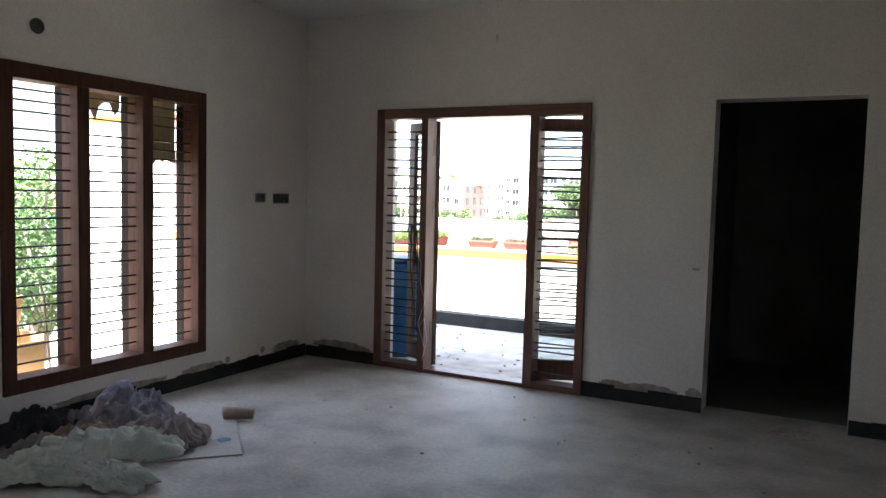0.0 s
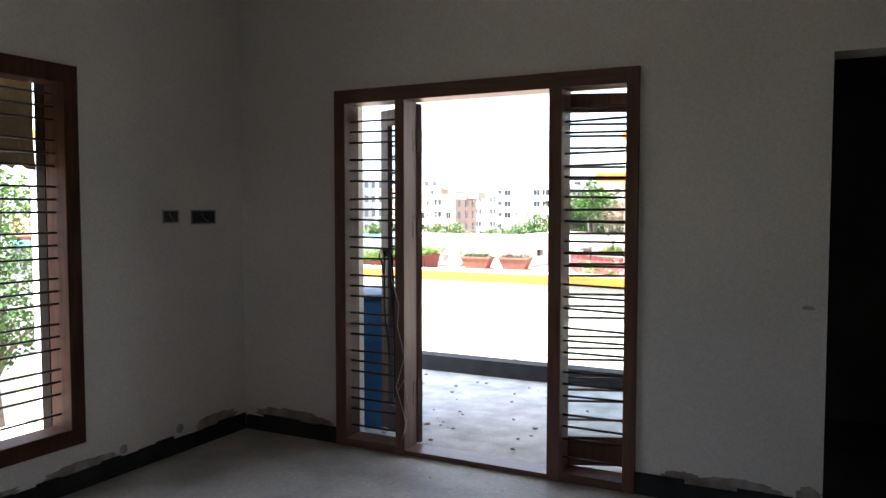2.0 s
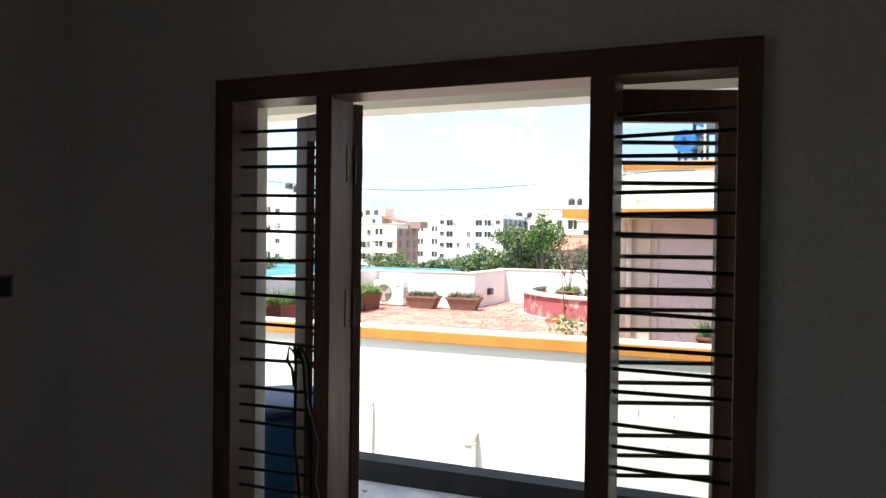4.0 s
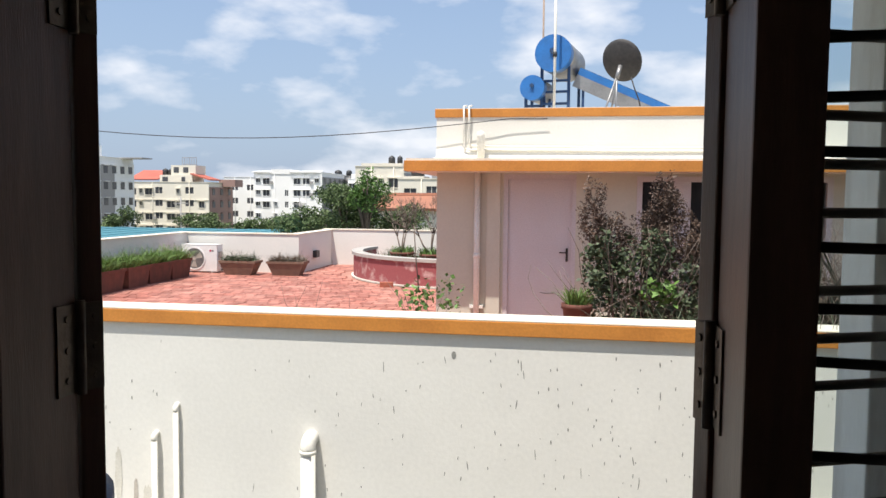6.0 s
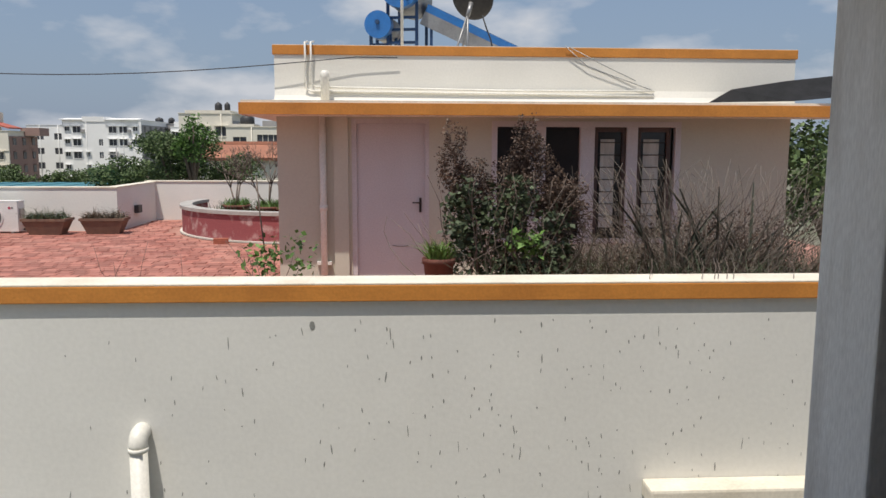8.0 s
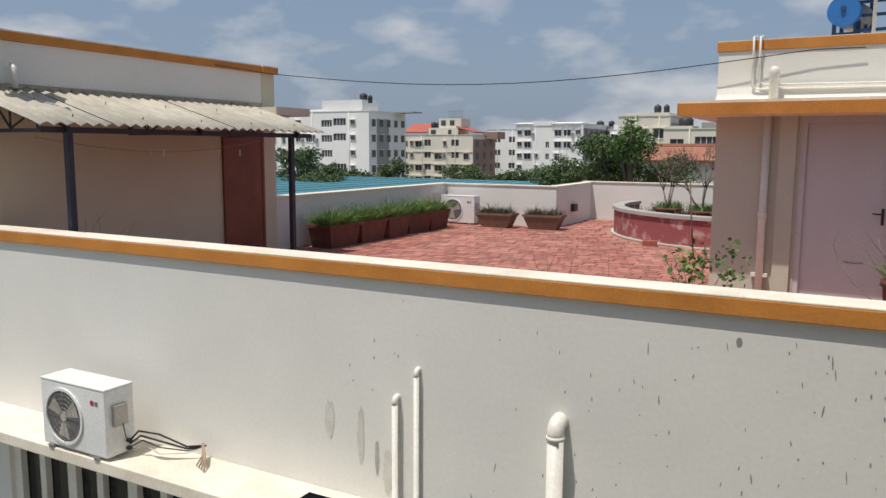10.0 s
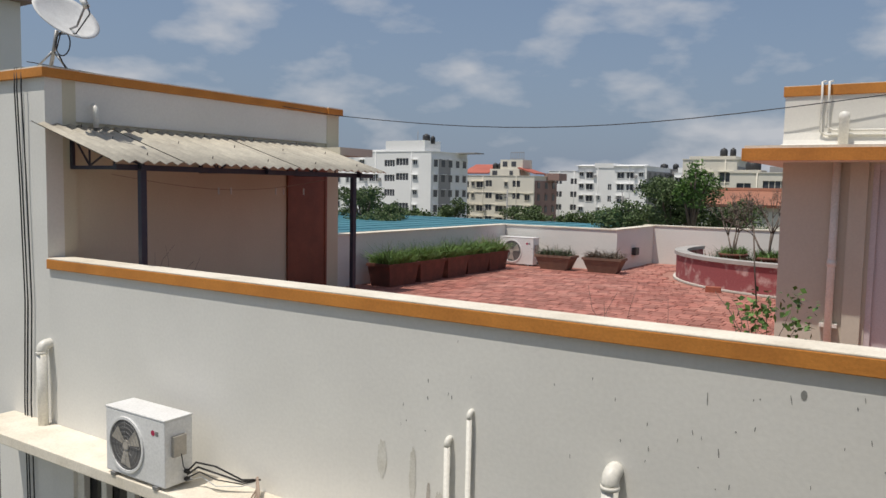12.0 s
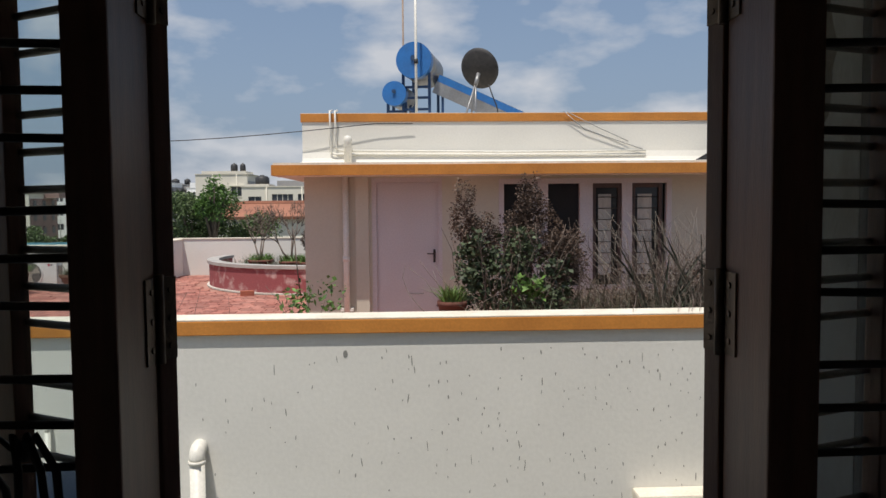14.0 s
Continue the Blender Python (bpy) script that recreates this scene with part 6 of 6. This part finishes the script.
for i, (x, y, w, tp, m) in enumerate(((-150, 150, 16, 8, M_BW), (-175, 120, 18, 6, M_BC), (-30, 190, 14, 5, M_BC), (-8, 200, 16, 4.5, M_BW), (14, 170, 16, 5, M_BC), (-110, 60, 12, 3, M_BW), (-90, 30, 12, 2, M_BC))):
    block("far_building", (x, y), w, 12, tp, 4, 5, m, "pale flat-roofed building far off in the town", side_cols=3)
oh = thing("tiled_house", (-13.4, 58, GZ), "low cream house with an orange tiled roof", "building")
part("wall", box(0, 7, 0, 7, 0, 7.6), M_BC, oh)
part("roof", moved(box(-0.4, 7.4, -0.4, 4.2, 0, 0.2), pose(0, 0, 7.6, 14, 0, 0)), M_ORANGE, oh, "orange tiled roof slope")
part("roof", moved(box(-0.4, 7.4, -4.2, 0.4, 0, 0.2), pose(0, 7.2, 7.6, -14, 0, 0)), M_ORANGE, oh)
ORIGIN = Vector((-0.4, 0, 0))
teal = thing("sheet_roof", (-42, 26, GZ), "wide teal corrugated sheet roof of a shed", "shed roof")
bm = bmesh.new()
for i in range(40):
    bm_box(bm, i * 0.72, i * 0.72 + 0.7, 0, 23, 6.36 + 0.02 * (i % 2), 6.42 + 0.02 * (i % 2))
part("sheets", bm, M_TEAL, teal)
part("shed_wall", box(0.5, 28.0, 0.5, 22.5, 0, 6.355), M_BG, teal)


def tree(at, h, crown, leaf, n, seed, material, label, name="tree"):
    t = thing(name, (at[0], at[1], GZ), label, "tree", "town trees")
    rng = random.Random(seed)
    th = h - crown[2] * 1.2
    part("trunk", tube([(0, 0, 0), (rng.uniform(-.2, .2), 0, th * 0.5), (rng.uniform(-.3, .3), 0, th)], 0.22, 8, True, 0.12), M_BARK, t)
    bm = bmesh.new()
    clouds = []
    for i in range(9):
        a = rng.uniform(0, 6.28)
        k = rng.uniform(0.2, 0.8)
        e = Vector((math.cos(a) * crown[0] * k, math.sin(a) * crown[1] * k, th + rng.uniform(-0.1, 1.0) * crown[2]))
        tube([(0, 0, th * 0.8), (e.x * 0.5, e.y * 0.5, (th * 0.8 + e.z) / 2 + 0.2), e], 0.09, 5, True, 0.03, bm)
        clouds.append(leaf_cloud(n // 9, e, (crown[0] * rng.uniform(.4, .62), crown[1] * rng.uniform(.4, .62), crown[2] * rng.uniform(.35, .55)), leaf, seed * 10 + i))
    part("branchwork", bm, M_BARK, t)
    foliage("crown", t, clouds, material)
    return t


tree((-10.7, 40), 8.9, (2.3, 2.0, 1.7), 0.12, 11000, 1, M_FARG, "leafy green tree behind the terrace")
tree((-13.0, 43), 7.9, (2.3, 2.0, 1.5), 0.12, 8000, 2, M_FARG, "low leafy tree behind the terrace")
tree((-8.4, 42), 7.9, (2.0, 1.8, 1.5), 0.12, 6000, 3, M_FARG, "low leafy tree behind the terrace")
tree((-9.35, 38), 9.7, (1.0, 0.9, 1.2), 0.12, 2600, 13, M_GREENB, "slender light green tree with yellow flowers")
tree((-29.3, 42), 7.5, (2.4, 2.2, 1.8), 0.13, 9000, 4, M_FARG, "round leafy tree beside the sheet roof")
tree((-33.6, 46), 8.4, (2.2, 2.0, 1.6), 0.13, 7000, 5, M_FARG, "leafy tree beside the sheet roof")
rng = random.Random(17)
for i in range(18):
    r = 62 + rng.uniform(0, 48)
    a = radians(rng.uniform(4, 62))
    tree((-r * math.sin(a), 5 + r * math.cos(a)), rng.uniform(4.6, 6.0) + r * 0.006, (rng.uniform(2.5, 4.2), 2.4, rng.uniform(1.2, 2.0)), 0.24, 2600, 30 + i, M_FARG, "dark leafy street tree in the town")
for i, (x, y, h) in enumerate(((-17.5, 10.5, 7.6), (-20.5, 14.0, 8.6), (-23, 11.5, 8.0), (-16.5, 7.5, 6.0), (-26, 18, 9), (-19, 5.5, 7), (-15.8, 12.2, 8.0), (-19, 14.2, 9.2))):
    tree((x, y), h, (2.2, 2.2, 2.0), 0.12, 4200, 80 + i, M_GREENB if i % 2 else M_GREEN, "bushy garden tree beside the lane")
tree((10.4, 24), 9.2, (2.4, 2.2, 1.9), 0.16, 3600, 140, M_FARG, "leafy tree beside the rooftop house")
for i in range(9):
    tree((6.5 + i * 4.0, 34 + (i % 3) * 9), 7.8, (3, 2.4, 1.8), 0.35, 800, 120 + i, M_FARG, "leafy tree behind the rooftop house")
for i, (x, y, h, c) in enumerate(((-41.5, 70, 7.2, 2.2), (-38.5, 80, 6.4, 2.4), (-33.5, 85, 6.2, 3.2), (-29.0, 85, 6.4, 2.8), (-49.0, 60, 6.2, 2.4))):
    tree((x, y), h, (c, 2.0, 1.9), 0.2, 4200, 160 + i, M_FARG, "dark leafy street tree before the apartment buildings")
far = []
rng = random.Random(55)
for i in range(90):
    a = radians(-60 + 140 * i / 90)
    r = rng.uniform(210, 320)
    far.append(leaf_cloud(150, (-r * math.sin(a), 5 + r * math.cos(a), GZ + 2), (9, 6, 5.5), 1.6, 500 + i))
V, F = join_clouds(far)
tagged(new("far_woods", raw("far_woods", V, F, M_FARG)), "dark line of far tree crowns along the horizon", "trees", kind="stuff")
for x, y in ((-45, 88), (-33, 95)):
    p = thing("utility_pole", (x, y, GZ), "thin grey utility pole with a cross arm in the town", "pole", "utility poles")
    part("pole", tube([(0, 0, 0), (0, 0, 8.3)], 0.12, 8, True, 0.08), M_BG, p)
    part("cross_arm", box(-0.9, 0.9, -0.06, 0.06, 7.5, 7.62), M_BG, p)

# ---- terrace tiles ----
S = 0.2
me_tile = mesh_of("tile", box(-0.094, 0.094, -0.094, 0.094, -0.012, 0.0), M_TILE)
terrace = bpy.data.objects["floor_terrace"]
rng = random.Random(71)
cells = [(x, y) for y in range(66) for x in range(-48, -12)]
cells = [(x * S + 0.1 + 0.1 * (y % 2) + 0.03 * ((y * 7) % 3), 10.35 + y * S) for x, y in cells]
cells = [(x, y) for x, y in cells if (x > -6.75 or y < 21.2) and (x + 2.85) ** 2 + (y - 21.92) ** 2 > 9.3]
near = [c for c in cells if 14.2 < c[1] < 16.6 and -7.4 < c[0] < -2.6][:300]
nearset = set(near)
for x, y in near:
    o = new("tile", me_tile)
    o.parent = terrace
    o.location = (x, y, TZ + rng.uniform(-0.003, 0.003))
    o.rotation_euler = (rng.uniform(-0.012, 0.012), rng.uniform(-0.012, 0.012), rng.uniform(-0.02, 0.02))
vs, fs = [], []
for x, y in cells:
    if (x, y) in nearset:
        continue
    k, z = len(vs), TZ + rng.uniform(-0.003, 0.003)
    t1, t2 = rng.uniform(-0.001, 0.001), rng.uniform(-0.001, 0.001)
    vs += [(x - 0.094, y - 0.094, z - t1), (x + 0.094, y - 0.094, z + t2), (x + 0.094, y + 0.094, z + t1), (x - 0.094, y + 0.094, z - t2)]
    vs += [(v[0], v[1], TZ - 0.012) for v in vs[k:k + 4]]
    fs += [(k, k + 1, k + 2, k + 3)] + [(k + i, k + 4 + i, k + 4 + (i + 1) % 4, k + (i + 1) % 4) for i in range(4)]
o = new("tile_field", raw("tile_field", vs, fs, M_TILE_J))
o.parent = terrace
tagged(o, "worn terracotta floor tiles", kind="stuff")
